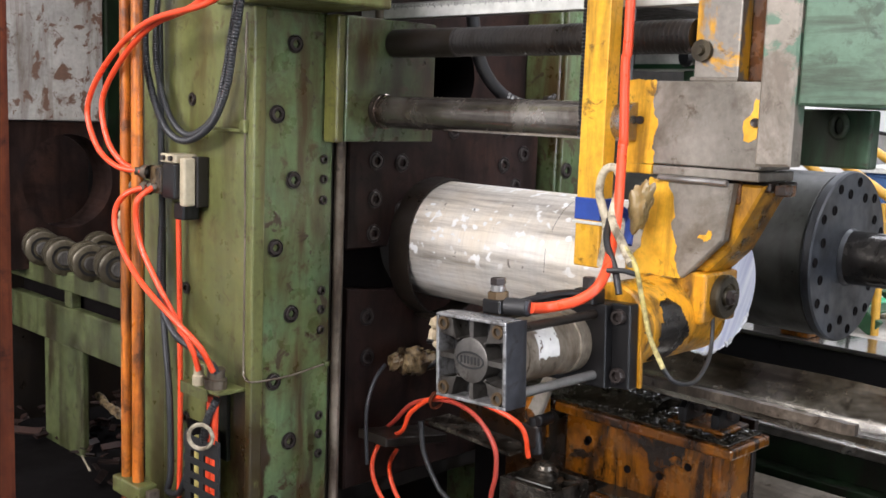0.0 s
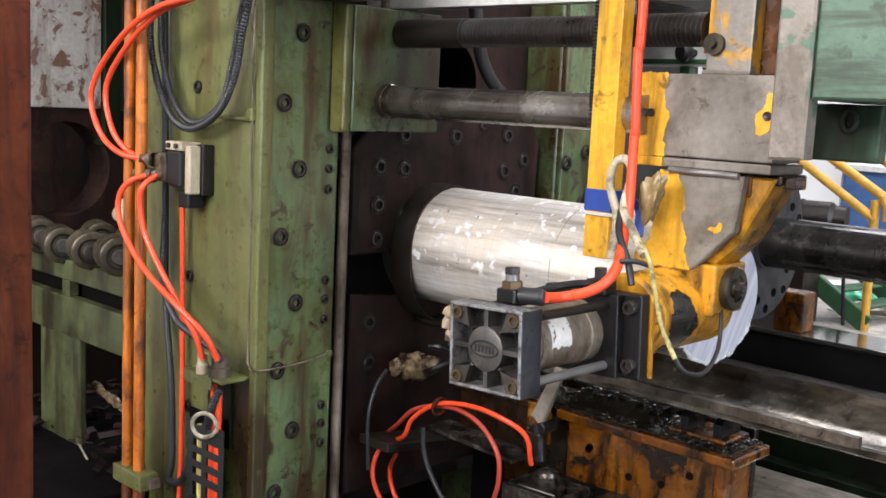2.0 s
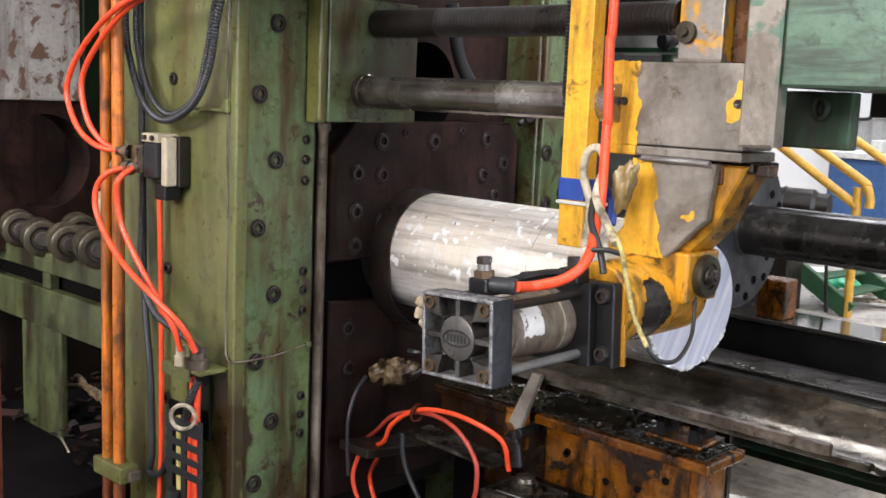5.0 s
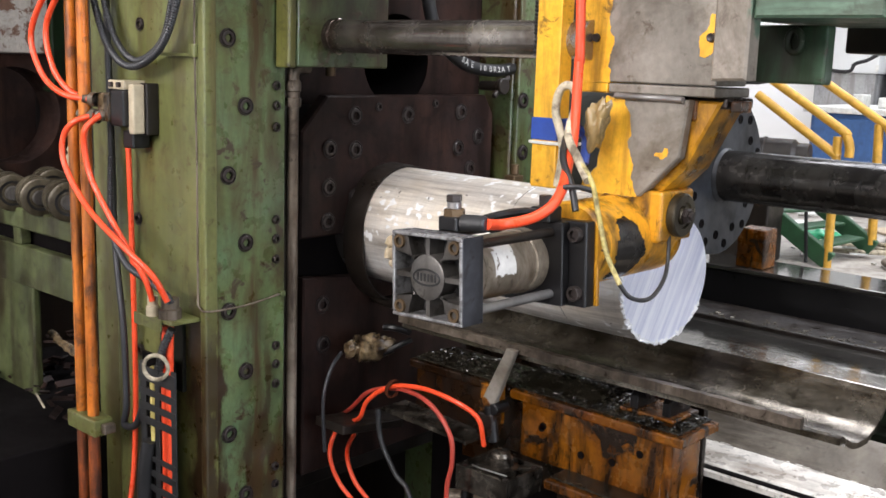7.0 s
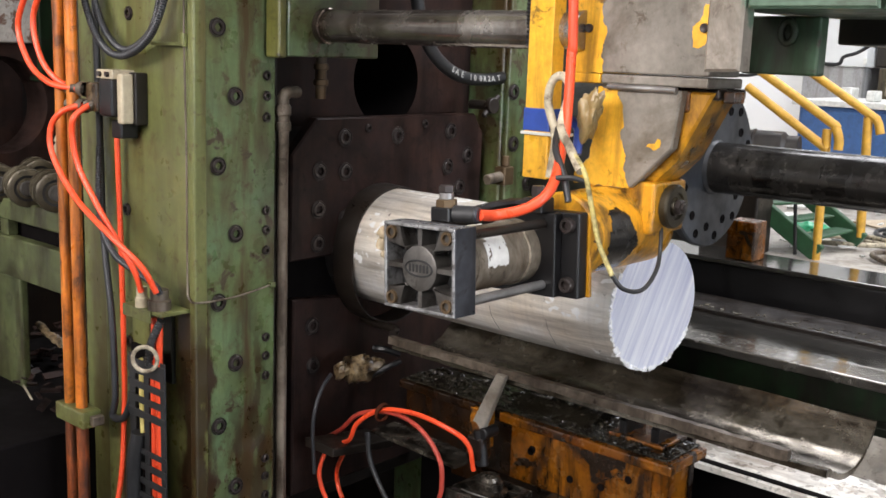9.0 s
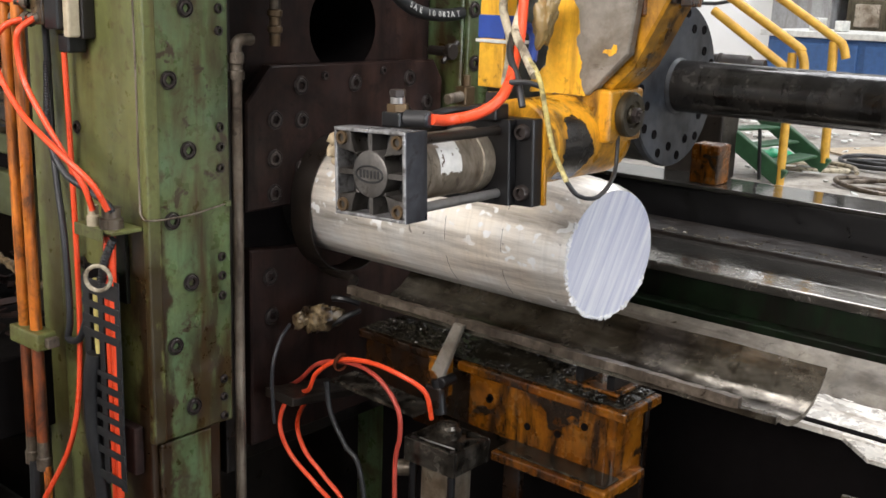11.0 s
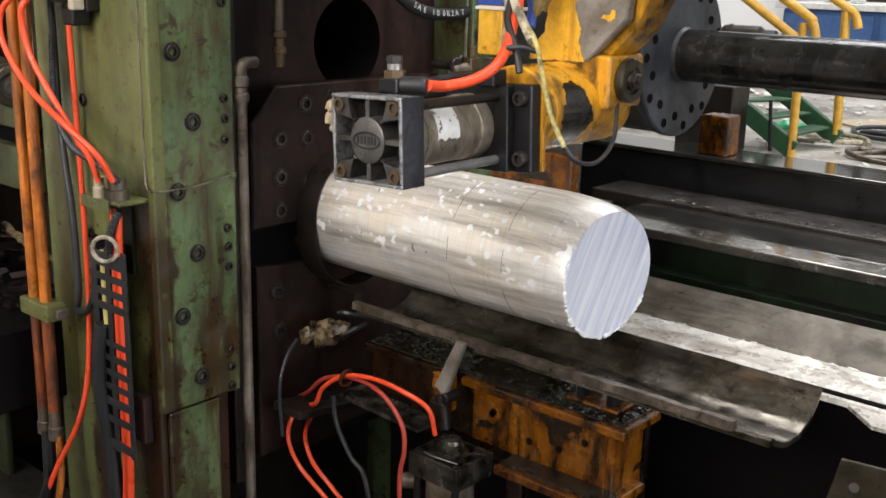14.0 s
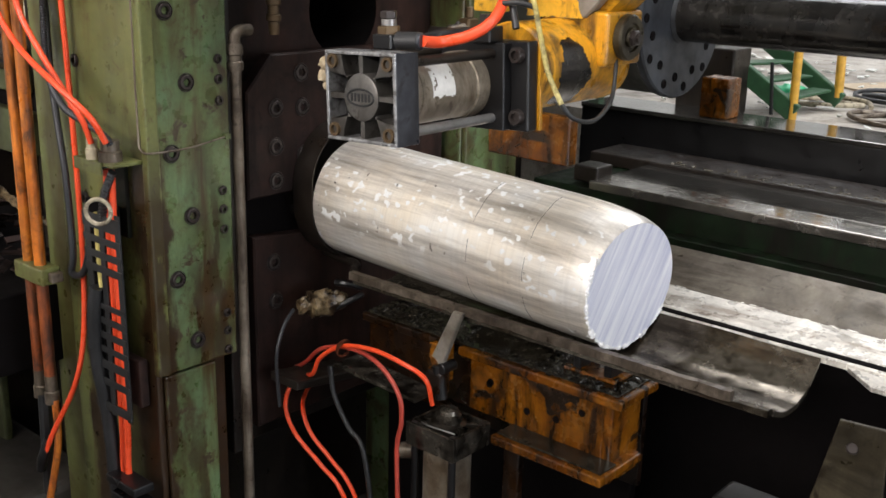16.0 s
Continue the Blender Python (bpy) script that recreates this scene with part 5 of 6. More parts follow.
for n, (x, w, hgt, mt) in enumerate(((-2.1, 0.05, 0.06, WHITE), (-1.98, 0.04, 0.05, WHITE), (-1.72, 0.10, 0.06, CARD), (-1.5, 0.16, 0.09, WHITE), (-1.3, 0.12, 0.07, STEEL))):
    tagged(part("box_on_bench", box(x, x + w, 5.1, 5.2, 1.3305, 1.3305 + hgt, 0.006), mt), "small pale container on the workbench", "container", "things on the bench")
gb = root("gauge_box", "pale gauge box on a thin post beyond the press", "instrument box")
part("box", box(-1.75, -1.47, 2.40, 2.48, 1.645, 1.70, 0.004), WHITE, gb)
part("post", box(-1.62, -1.59, 2.43, 2.46, 1.0325, 1.6445, 0.003), GREEN_MID, gb)
shade(part("knob", lathe([(0, 0), (0.02, 0), (0.026, 0.01), (0.018, 0.03), (0.010, 0.034), (0.010, 0.06), (0, 0.06)], (-1.58, 2.36, 1.675), (0.4, 1, 0), 16), BLACK, gb))
part("strip", box(-1.75, -1.47, 2.396, 2.3995, 1.648, 1.660, 0.001), STAIR_GREEN, gb)
part("red_mark", box(-1.535, -1.515, 2.396, 2.3995, 1.675, 1.695, 0.001), RED_DULL, gb)
pan = root("white_panel", "white sheet panel standing behind the stairs", "panel")
part("sheet", box(-3.2, -2.45, 5.9, 5.95, 0.985, 1.95, 0.01), PALE_SHEET, pan)
shade(part("post", rod_bm((-2.42, 5.85, 0.985), (-2.42, 5.85, 2.4), 0.03, 12), WHITE, pan))
rack = root("storage_rack", "grey storage rack with assorted crates against the wall", "rack")
for z in (1.5, 1.9, 2.3):
    part("shelf", box(-2.4, 1.0, 6.6, 7.2, z, z + 0.04, 0.004), STEEL, rack)
for x in (-2.38, -1.2, 0.0, 0.98):
    part("post", box(x - 0.03, x + 0.03, 6.6, 6.66, 0.985, 2.8, 0.004), GREEN_DARK, rack)
rs = random.Random(12)
for k in range(9):
    x = -2.3 + k * 0.35
    z = (1.54, 1.94)[k % 2]
    tagged(part("crate", box(x, x + rs.uniform(0.18, 0.3), 6.65, 7.0, z, z + rs.uniform(0.12, 0.26), 0.01), (CARD, STEEL, STAIR_GREEN, BLUE)[k % 4]), "dull storage crate on the rack shelf", "crate", "crates on the rack")
far_box = root("control_cabinet", "pale grey-green control cabinet standing far behind the stairs", "cabinet")
part("body", box(-2.62, -2.252, 5.8, 6.2, 1.487, 1.78, 0.006), HALLWALL, far_box)
part("plinth", box(-2.60, -2.27, 5.82, 6.2, 0.985, 1.486, 0.006), ROOF, far_box)
part("lamp", box(-2.262, -2.245, 5.785, 5.799, 1.50, 1.535, 0.003), WHITE, far_box, "small white lamp")
far_machine = root("far_machine", "grey-brown oily machine behind the blue workbench", "machine")
part("bed", box(-2.20, -1.2, 5.85, 6.3, 0.985, 1.485, 0.01), ROLLER, far_machine)
part("hood", box(-2.24, -1.3, 5.9, 6.3, 1.487, 1.66, 0.01), DARK_STEEL, far_machine, "dark hood")
for x in (-2.15, -1.95, -1.7, -1.5):
    part("cover", box(x, x + 0.13, 5.83, 5.849, 1.34, 1.46, 0.006), BARREL, far_machine)
hang = root("hanging_cable", "black cable hanging across the hall behind the press", "cable")
shade(part("cable", tube([(-3.4, 4.0, 5.99), (-3.1, 4.0, 3.5), (-2.4, 4.0, 1.62), (-1.77, 4.0, 1.498), (-1.672, 4.0, 1.525), (-1.58, 4.0, 1.571), (-1.3, 4.0, 1.80), (-0.95, 4.0, 3.5), (-0.9, 4.0, 5.99)], 0.007, 8, 8), RUBBER, hang))
mot = root("drive_motor", "dark grey electric motor on the platform", "motor")
shade(part("housing", lathe([(0, 0), (0.034, 0), (0.042, 0.01), (0.042, 0.02), (0.045, 0.022), (0.045, 0.027), (0.042, 0.03), (0.042, 0.10), (0.033, 0.11), (0.033, 0.14), (0, 0.14)], (-1.42, 2.720, 1.275), (1, 0.2, 0), 24), DARK_STEEL, mot))
part("foot", box(-1.52, -1.36, 2.70, 2.80, 0.985, 1.16, 0.005), DARK_STEEL, mot)

rs = random.Random(21)
bm = bmesh.new()
bmesh.ops.create_icosphere(bm, subdivisions=3, radius=0.05)
for v in bm.verts:
    v.co *= 1 + 0.5 * noise.noise(v.co * 45)
    v.co.z = max(-0.012, v.co.z * 0.4)
bm.transform(Matrix.Translation((-1.42, 3.22, 0.998)) @ Matrix.Diagonal((1.1, 0.8, 1, 1)))
tagged(shade(part("plastic_bag", bm, GREEN_BAG), 80), "crumpled green plastic bag on the floor", "bag")
tagged(part("cardboard_sheet", prism([(-1.42, 3.55), (-0.95, 3.25), (-0.72, 3.6), (-1.2, 3.95)], 'z', 0.9855, 0.992, 0), CARD), "flattened brown cardboard sheet on the floor", "cardboard")
for k in range(3):
    c = Vector(((-1.28, -1.12, -1.0)[k], (3.12, 3.3, 2.95)[k], 0.993 + 0.012 * (k % 2)))
    pts = [c + Vector((0.14 * math.cos(a * 0.7 + k) * (1 - 0.02 * a), 0.10 * math.sin(a * 0.7 + k) * (1 - 0.02 * a), 0.006 * math.sin(a))) for a in range(16)]
    tagged(shade(part("loose_hose", tube(pts, 0.007, 8, 4), (SLEEVE, RUBBER, ZINC)[k])), "loosely coiled hose lying on the platform floor", "hose", "hoses on the floor")
bm = bmesh.new()
for k in range(420):
    x, y = rs.uniform(-2.2, 0.4), rs.uniform(2.56, 4.2)
    s = rs.uniform(0.006, 0.026)
    box(-s, s, -s * 0.5, s * 0.5, -0.002, 0.003, 0, b2 := bmesh.new())
    b2.transform(Matrix.Translation((x, y, 0.988 + 0.3 * s)) @ Matrix.Rotation(rs.uniform(0, 6.3), 4, 'Z') @ Matrix.Rotation(rs.uniform(-0.5, 0.5), 4, 'X'))
    tmp = bpy.data.meshes.new("tmp")
    b2.to_mesh(tmp)
    b2.free()
    bm.from_mesh(tmp)
    bpy.data.meshes.remove(tmp)
tagged(part("litter", bm, WHITE), "scattered pale scrap and foil on the platform", "scrap", kind="stuff")

# ---- behind the column: peeling panel, bored block, roller table ----
panel = root("grey_cover", "peeling grey-painted cover panel of the press", "cover panel")
part("sheet", box(-2.26, -2.2, 0.90, 1.16, 1.476, 2.2, 0.003), GREY_PANEL, panel)
part("side_frame", box(-2.24, -2.19, 1.162, 1.2, 1.40, 2.2, 0.003), GREEN_DARK, panel)
die = root("die_block", "dark brown die block with a large round bore", "die block")
part("block", ring_plate(0.93, 1.25, 1.18, 1.474, 1.085, 1.354, 0.096, -2.29, -2.205), PLATE, die)
part("bore_back", box(-2.6, -2.55, 0.9, 1.3, 1.1, 1.5, 0), PLATE, die)
# dark block added to fill the unlit region below the roller table
part("base", box(-2.9, -2.30, 0.80, 1.5, 0.0, 1.17, 0.004), DARK_STEEL, die)
part("back", box(-2.9, -2.62, 0.5, 1.6, 1.18, 2.4, 0.004), DARK_STEEL, die)
table = root("roller_table", "green roller table with a row of steel rollers", "roller table")
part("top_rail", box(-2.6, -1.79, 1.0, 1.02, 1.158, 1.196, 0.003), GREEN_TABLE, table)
# black strip for the shade inside the slot
part("slot_back", box(-2.6, -1.79, 1.03, 1.04, 1.10, 1.158, 0), SHADE_BLACK, table)
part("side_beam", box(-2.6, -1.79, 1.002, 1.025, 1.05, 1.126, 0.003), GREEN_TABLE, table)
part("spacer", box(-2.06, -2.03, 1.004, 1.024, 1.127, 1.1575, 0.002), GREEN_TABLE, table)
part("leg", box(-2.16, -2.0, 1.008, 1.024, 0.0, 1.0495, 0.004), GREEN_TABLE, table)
part("leg", box(-1.86, -1.80, 1.12, 1.18, 0.0, 1.0495, 0.004), DARK_STEEL, table)
for k, (x, y) in enumerate(((-2.245, 1.0), (-2.140, 1.0), (-2.050, 1.0), (-1.943, 1.0), (-1.842, 1.0), (-2.09, 1.10), (-1.97, 1.11), (-1.86, 1.11))):
    z = 1.226 + 0.004 * math.sin(k * 2.1)
    c = part("roller", lathe([(0.014, -0.012), (0.030, -0.012), (0.034, -0.009), (0.035, -0.004), (0.035, 0.008), (0.033, 0.011), (0.024, 0.013), (0.023, 0.040), (0.034, 0.043), (0.034, 0.055), (0.022, 0.058), (0, 0.058)],
                              (x, y, z), (-0.93, 0.30, 0.0), 26), ROLLER, table)
    shade(c)
    shade(part("axle_end", lathe([(0.014, 0.014), (0.014, -0.017), (0.012, -0.020), (0.0, -0.020)], (x, y, z), (-0.93, 0.30, 0.0), 20), ALU_CAST, c, "rubbed bright axle end"))
    shade(part("seal_ring", lathe([(0.0142, -0.0115), (0.0235, -0.0125)], (x, y, z), (-0.93, 0.30, 0.0), 20), BLACK, c))
    part("bearing", box(x - 0.02, x + 0.014, y + 0.012, y + 0.04, 1.18, 1.222, 0.006), ROLLER, table)
lump = root("rag_heap", "crumpled grey-white rag behind the rollers", "rag")
bm = bmesh.new()
bmesh.ops.create_icosphere(bm, subdivisions=3, radius=0.03)
for v in bm.verts:
    v.co *= 1 + 0.6 * noise.noise(v.co * 40 + Vector((5, 0, 0)))
bm.transform(Matrix.Translation((-2.10, 1.17, 1.275)) @ Matrix.Diagonal((1.2, 1, 0.9, 1)))
shade(part("cloth", bm, CREAM, lump), 70)
post = root("rusty_post", "rust-brown steel post close to the press", "post")
part("post", box(-1.20, -1.086, 0.38, 0.497, 0.0, 2.8, 0.006), RUST, post)

bm = bmesh.new()
rs = random.Random(31)
for k in range(120):
    x, y, r = rs.uniform(-2.3, -1.75), rs.uniform(0.95, 1.3), rs.uniform(0.004, 0.013)
    bmesh.ops.create_cube(bm, size=r, matrix=Matrix.Translation((x, y, 0.845 + rs.uniform(0, 0.03))) @ Matrix.Rotation(rs.uniform(0, 6), 4, 'Z') @ Matrix.Rotation(rs.uniform(-0.8, 0.8), 4, 'X') @ Matrix.Diagonal((rs.uniform(1.5, 6), 1.2, 0.4, 1)))
tagged(part("scrap_heap", bm, PLATE), "heap of oily scrap pieces on a ledge", "scrap", kind="stuff")
# ledge coloured black for the shade below the roller table
tagged(part("ledge", box(-2.3, -1.74, 0.8, 1.4, 0.70, 0.84, 0.004), SHADE_BLACK), "dark ledge below the roller table", "ledge", kind="structure")
bm = tube([(-2.04, 1.06, 0.945), (-1.97, 1.06, 0.930), (-1.90, 1.06, 0.916), (-1.85, 1.06, 0.913)], 0.007, 10, 14)
for v in bm.verts:
    v.co += (0.003 * noise.noise(v.co * 40) + 0.003 * noise.noise(v.co * 170)) * Vector((0.3, 1, 1))
tagged(part("scrap_bar", bm, OILCAKE), "oil-caked scrap bar lying under the roller table", "scrap bar")
wl = root("thin_line", "thin pale tube with a red tip under the rollers", "tube")
shade(part("tube", tube([(-1.955, 0.985, 0.860), (-1.915, 0.985, 0.832), (-1.875, 0.982, 0.790)], 0.0022, 8, 6), SLEEVE, wl))
shade(part("tip", rod_bm((-1.885, 0.981, 0.786), (-1.858, 0.983, 0.791), 0.0055, 10), RED_HOSE, wl, "red end fitting"))
tagged(part("guard_sheet", prism([(-1.965, 0.815), (-1.80, 0.765), (-1.80, 0.715), (-1.965, 0.700)], 'y', 1.0, 1.004, 0), DARK_STEEL), "oily dark guard sheet below the roller table", "guard sheet")

tagged(part("foundation_block", box(-2.7, -1.765, 0.45, 1.07, 0.0, 0.45, 0.015), PIT_FLOOR), "oil-stained concrete foundation block beside the column", "foundation", kind="structure")

# ---- pipes, valve and hoses on the column ----
pipes = root("orange_pipes", "pair of orange-painted vertical pipes in a green clamp", "pipe")
for x, nm in ((-1.683, "pipe"), (-1.648, "pipe")):
    shade(part(nm, rod_bm((x, 0.93, 0.90), (x, 0.93, 2.4), 0.0092, 18), ORANGE, pipes))
    shade(part("lower_pipe", rod_bm((x, 0.93, 0.72), (x, 0.93, 0.899), 0.0094, 18), ORANGE_RUSTY, pipes, "rust-stained lower length"))
    shade(part("coupling", lathe([(0.010, 0), (0.0125, 0.002), (0.0125, 0.022), (0.010, 0.024), (0.010, 0.05), (0, 0.05)], (x, 0.93, 0.672), (0, 0, 1), 14), ZINC, pipes))
part("clamp", box(-1.704, -1.618, 0.914, 0.948, 0.884, 0.912, 0.003), GREEN, pipes, "green clamp block")
part("bracket", box(-1.617, -1.605, 0.925, 0.945, 0.89, 0.906, 0.002), ZINC, pipes)
shade(part("thin_tube", tube([(-1.64, 0.93, 0.68), (-1.635, 0.925, 0.60), (-1.65, 0.91, 0.5)], 0.006, 8, 4), ORANGE, pipes))
shade(part("thin_tube", tube([(-1.675, 0.93, 0.68), (-1.675, 0.925, 0.5)], 0.011, 8, 4), RUBBER, pipes))

vb = root("solenoid_valve", "beige and black solenoid valve on the column", "valve")
part("body", box(-1.5555, -1.541, 0.948, 0.968, 1.368, 1.441, 0.003), BEIGE, vb)
part("coil", box(-1.592, -1.556, 0.940, 0.985, 1.378, 1.432, 0.003), BLACK, vb, "black coil")
part("top_plate", box(-1.60, -1.556, 0.942, 0.98, 1.4325, 1.446, 0.002), BEIGE, vb)
part("outlet", box(-1.584, -1.556, 0.955, 0.985, 1.345, 1.3715, 0.003), BLACK, vb)
part("back_box", box(-1.5555, -1.538, 0.9685, 0.9895, 1.366, 1.443, 0.002), DARK_STEEL, vb)
for z in (1.415, 1.39):
    shade(part("fitting", lathe([(0.011, 0), (0.011, 0.012), (0.008, 0.014), (0.008, 0.024), (0.010, 0.026), (0.010, 0.04), (0, 0.04)], (-1.622, 0.937, z), (-1, -0.15, 0.02), 12), ZINC, vb))
    shade(part("silencer", rod_bm((-1.655, 0.955, z), (-1.69, 0.96, z), 0.009, 10), BLACK, vb))
part("fitting_block", box(-1.626, -1.5925, 0.938, 0.975, 1.383, 1.426, 0.003), OILCAKE, vb)
for z in (1.441,):
    for x in (-1.588, -1.567):
        shade(part("screw", lathe([(0.004, 0), (0.004, 0.005), (0, 0.005)], (x, 0.9425, 1.4395), (0, -1, 0), 10), BOLT, vb))

h1 = root("air_hose", "orange-red air hose looping down to the valve", "hose", "air hoses on the column")
shade(part("hose", tube([(-1.33, 0.9, 1.70), (-1.396, 0.900, 1.660), (-1.562, 0.900, 1.638), (-1.679, 0.900, 1.585), (-1.749, 0.900, 1.514), (-1.723, 0.900, 1.453), (-1.679, 0.910, 1.422), (-1.636, 0.930, 1.415)], 0.0045, 14, 8), RED_HOSE, h1))
h2 = root("air_hose", "orange-red air hose looping down to the valve", "hose", "air hoses on the column")
shade(part("hose", tube([(-1.35, 0.91, 1.70), (-1.461, 0.910, 1.656), (-1.567, 0.910, 1.634), (-1.659, 0.910, 1.585), (-1.720, 0.910, 1.524), (-1.706, 0.910, 1.463), (-1.679, 0.920, 1.428), (-1.645, 0.935, 1.415)], 0.0045, 14, 8), RED_HOSE, h2))
h3 = root("air_hose", "orange-red air hose from the valve to the junction tray", "hose", "air hoses on the column")
shade(part("hose", tube([(-1.625, 0.935, 1.392), (-1.644, 0.910, 1.381), (-1.661, 0.900, 1.355), (-1.652, 0.898, 1.313), (-1.590, 0.898, 1.258), (-1.505, 0.903, 1.213), (-1.456, 0.922, 1.173), (-1.447, 0.940, 1.134)], 0.0045, 14, 8), RED_HOSE, h3))
h4 = root("air_hose", "orange-red air hose from the valve to the junction tray", "hose", "air hoses on the column")
shade(part("hose", tube([(-1.611, 0.935, 1.392), (-1.609, 0.910, 1.375), (-1.616, 0.910, 1.347), (-1.607, 0.914, 1.301), (-1.566, 0.918, 1.250), (-1.515, 0.922, 1.198), (-1.491, 0.932, 1.160), (-1.486, 0.940, 1.128)], 0.0045, 14, 8), RED_HOSE, h4))
for o, p0, p1 in ((h1, (-1.645, 0.925, 1.416), (-1.633, 0.940, 1.414)), (h2, (-1.654, 0.930, 1.417), (-1.642, 0.945, 1.415)), (h3, (-1.625, 0.935, 1.392), (-1.618, 0.945, 1.395)), (h4, (-1.611, 0.935, 1.391), (-1.608, 0.945, 1.395))):
    shade(part("ferrule", tube([p0, p1], 0.0072, 12, 1), ZINC, o, "zinc push-in ferrule"))
h5 = root("air_hose", "thin orange-red air line running straight down the column", "hose", "air hoses on the column")
shade(part("hose", tube([(-1.597, 0.972, 1.354), (-1.598, 0.975, 1.223), (-1.595, 0.975, 1.059), (-1.592, 0.972, 0.920), (-1.586, 0.960, 0.804), (-1.589, 0.940, 0.722), (-1.636, 0.920, 0.627), (-1.662, 0.910, 0.569)], 0.0044, 12, 8), RED_HOSE, h5))
shade(part("end_fitting", tube([(-1.651, 0.920, 0.611), (-1.662, 0.910, 0.573), (-1.669, 0.910, 0.551)], 0.0085, 10, 3), BLACK, h5))
g1 = root("conduit", "grey corrugated conduit hanging in a loop on the column", "conduit", "conduits on the column")
shade(part("conduit", tube([(-1.655, 0.955, 1.75), (-1.667, 0.955, 1.611), (-1.644, 0.955, 1.533), (-1.602, 0.955, 1.481), (-1.547, 0.955, 1.467), (-1.481, 0.955, 1.493), (-1.441, 0.955, 1.546), (-1.424, 0.955, 1.609), (-1.410, 0.955, 1.655), (-1.39, 0.95, 1.75)], 0.0058, 12, 8, 0.0010), CABLE, g1), 30)
g2 = root("conduit", "grey corrugated conduit hanging in a loop on the column", "conduit", "conduits on the column")
shade(part("conduit", tube([(-1.635, 0.965, 1.75), (-1.654, 0.965, 1.612), (-1.632, 0.965, 1.534), (-1.594, 0.965, 1.488), (-1.548, 0.965, 1.476), (-1.489, 0.965, 1.505), (-1.463, 0.965, 1.562), (-1.443, 0.965, 1.633), (-1.40, 0.96, 1.75)], 0.0052, 12, 8, 0.0009), CABLE, g2), 30)
g3 = root("conduit", "grey conduit running down the column to a loop", "conduit", "conduits on the column")
shade(part("conduit", tube([(-1.664, 0.978, 1.655), (-1.656, 0.978, 1.352), (-1.649, 0.975, 1.216), (-1.633, 0.970, 1.145), (-1.611, 0.965, 1.057), (-1.598, 0.960, 0.939), (-1.607, 0.960, 0.901), (-1.566, 0.955, 0.910), (-1.535, 0.950, 0.947), (-1.523, 0.950, 0.982)], 0.0056, 12, 8), CABLE, g3))
g4 = root("conduit", "black corrugated conduit bending into the junction tray", "conduit", "conduits on the column")
shade(part("conduit", tube([(-1.636, 0.965, 1.328), (-1.623, 0.955, 1.222), (-1.569, 0.945, 1.173), (-1.497, 0.940, 1.156), (-1.458, 0.945, 1.142), (-1.452, 0.950, 1.129)], 0.0054, 12, 8, 0.0009), CABLE, g4), 30)

tray = root("junction_tray", "small green bracket tray with hose connectors", "bracket")
part("plate", box(-1.532, -1.436, 0.94, 0.990, 1.098, 1.104, 0.0015), GREEN, tray)
part("front_lip", box(-1.532, -1.46, 0.936, 0.9395, 1.086, 1.104, 0.001), GREEN, tray)
part("back_plate", box(-1.535, -1.475, 0.983, 0.990, 0.98, 1.098, 0.001), GREEN_DARK, tray)
for p, mt, r in (((-1.493, 0.945, 1.122), BEIGE, 0.010), ((-1.463, 0.955, 1.122), ZINC, 0.017)):
    shade(part("connector", lathe([(0, 0), (r, 0), (r, 0.014), (r * 0.8, 0.016), (r * 0.8, 0.03), (0, 0.03)], (p[0], p[1], 1.104), (0, 0, 1), 16), mt, tray))

chain = root("cable_chain", "black ladder cable chain holding red and yellow air lines", "cable chain")
for x0, x1, y0 in ((-1.5305, -1.5145, 0.9445), (-1.491, -1.478, 0.9445), (-1.4475, -1.4345, 0.9445)):
    part("side_band", box(x0, x1, y0 - 0.0007, y0 + 0.001, 0.70, 1.028, 0.0005), RUBBER, chain)
for z0, z1 in ((0.999, 1.022), (0.977, 0.988), (0.954, 0.965), (0.931, 0.943), (0.874, 0.883), (0.850, 0.861), (0.826, 0.837), (0.803, 0.813), (0.776, 0.790), (0.748, 0.760), (0.705, 0.72)):
    part("link", box(-1.531, -1.434, 0.9418, 0.9436, z0, z1, 0.0006), RUBBER, chain)
part("back", box(-1.562, -1.480, 0.968, 0.974, 0.70, 1.03, 0), SHADE_BLACK, chain)
for x in (-1.4745, -1.4615):
    shade(part("air_line", tube([(x, 0.954, 1.09), (x, 0.9515, 1.0), (x, 0.9515, 0.9), (x, 0.9515, 0.74), (x - 0.008, 0.955, 0.66), (x - 0.012, 0.955, 0.60), (x + 0.01, 0.95, 0.5)], 0.0055, 10, 6), RED_HOSE, chain))
shade(part("air_line", tube([(-1.506, 0.9512, 1.02), (-1.506, 0.9512, 0.935), (-1.501, 0.949, 0.905)], 0.005, 10, 6), PALE_YELLOW, chain, "pale yellow air line"))
shade(part("black_line", tube([(-1.452, 0.95, 1.09), (-1.468, 0.942, 1.05), (-1.485, 0.95, 1.0)], 0.0065, 10, 6, 0.001), RUBBER, chain), 30)
shade(part("black_sleeve", tube([(-1.505, 0.944, 0.905), (-1.512, 0.940, 0.86), (-1.517, 0.942, 0.78), (-1.512, 0.95, 0.69), (-1.505, 0.952, 0.55)], 0.0125, 10, 6), RUBBER, chain, "black cable sleeve"))
ringpts = [(-1.464 + 0.015 * math.cos(2 * math.pi * k / 24), 0.930 + 0.011 * math.cos(2 * math.pi * k / 24), 1.033 + 0.0185 * math.sin(2 * math.pi * k / 24)) for k in range(25)]
shade(part("ring", tube(ringpts, 0.0032, 8, 1), SLEEVE, chain, "pale plastic ring"))
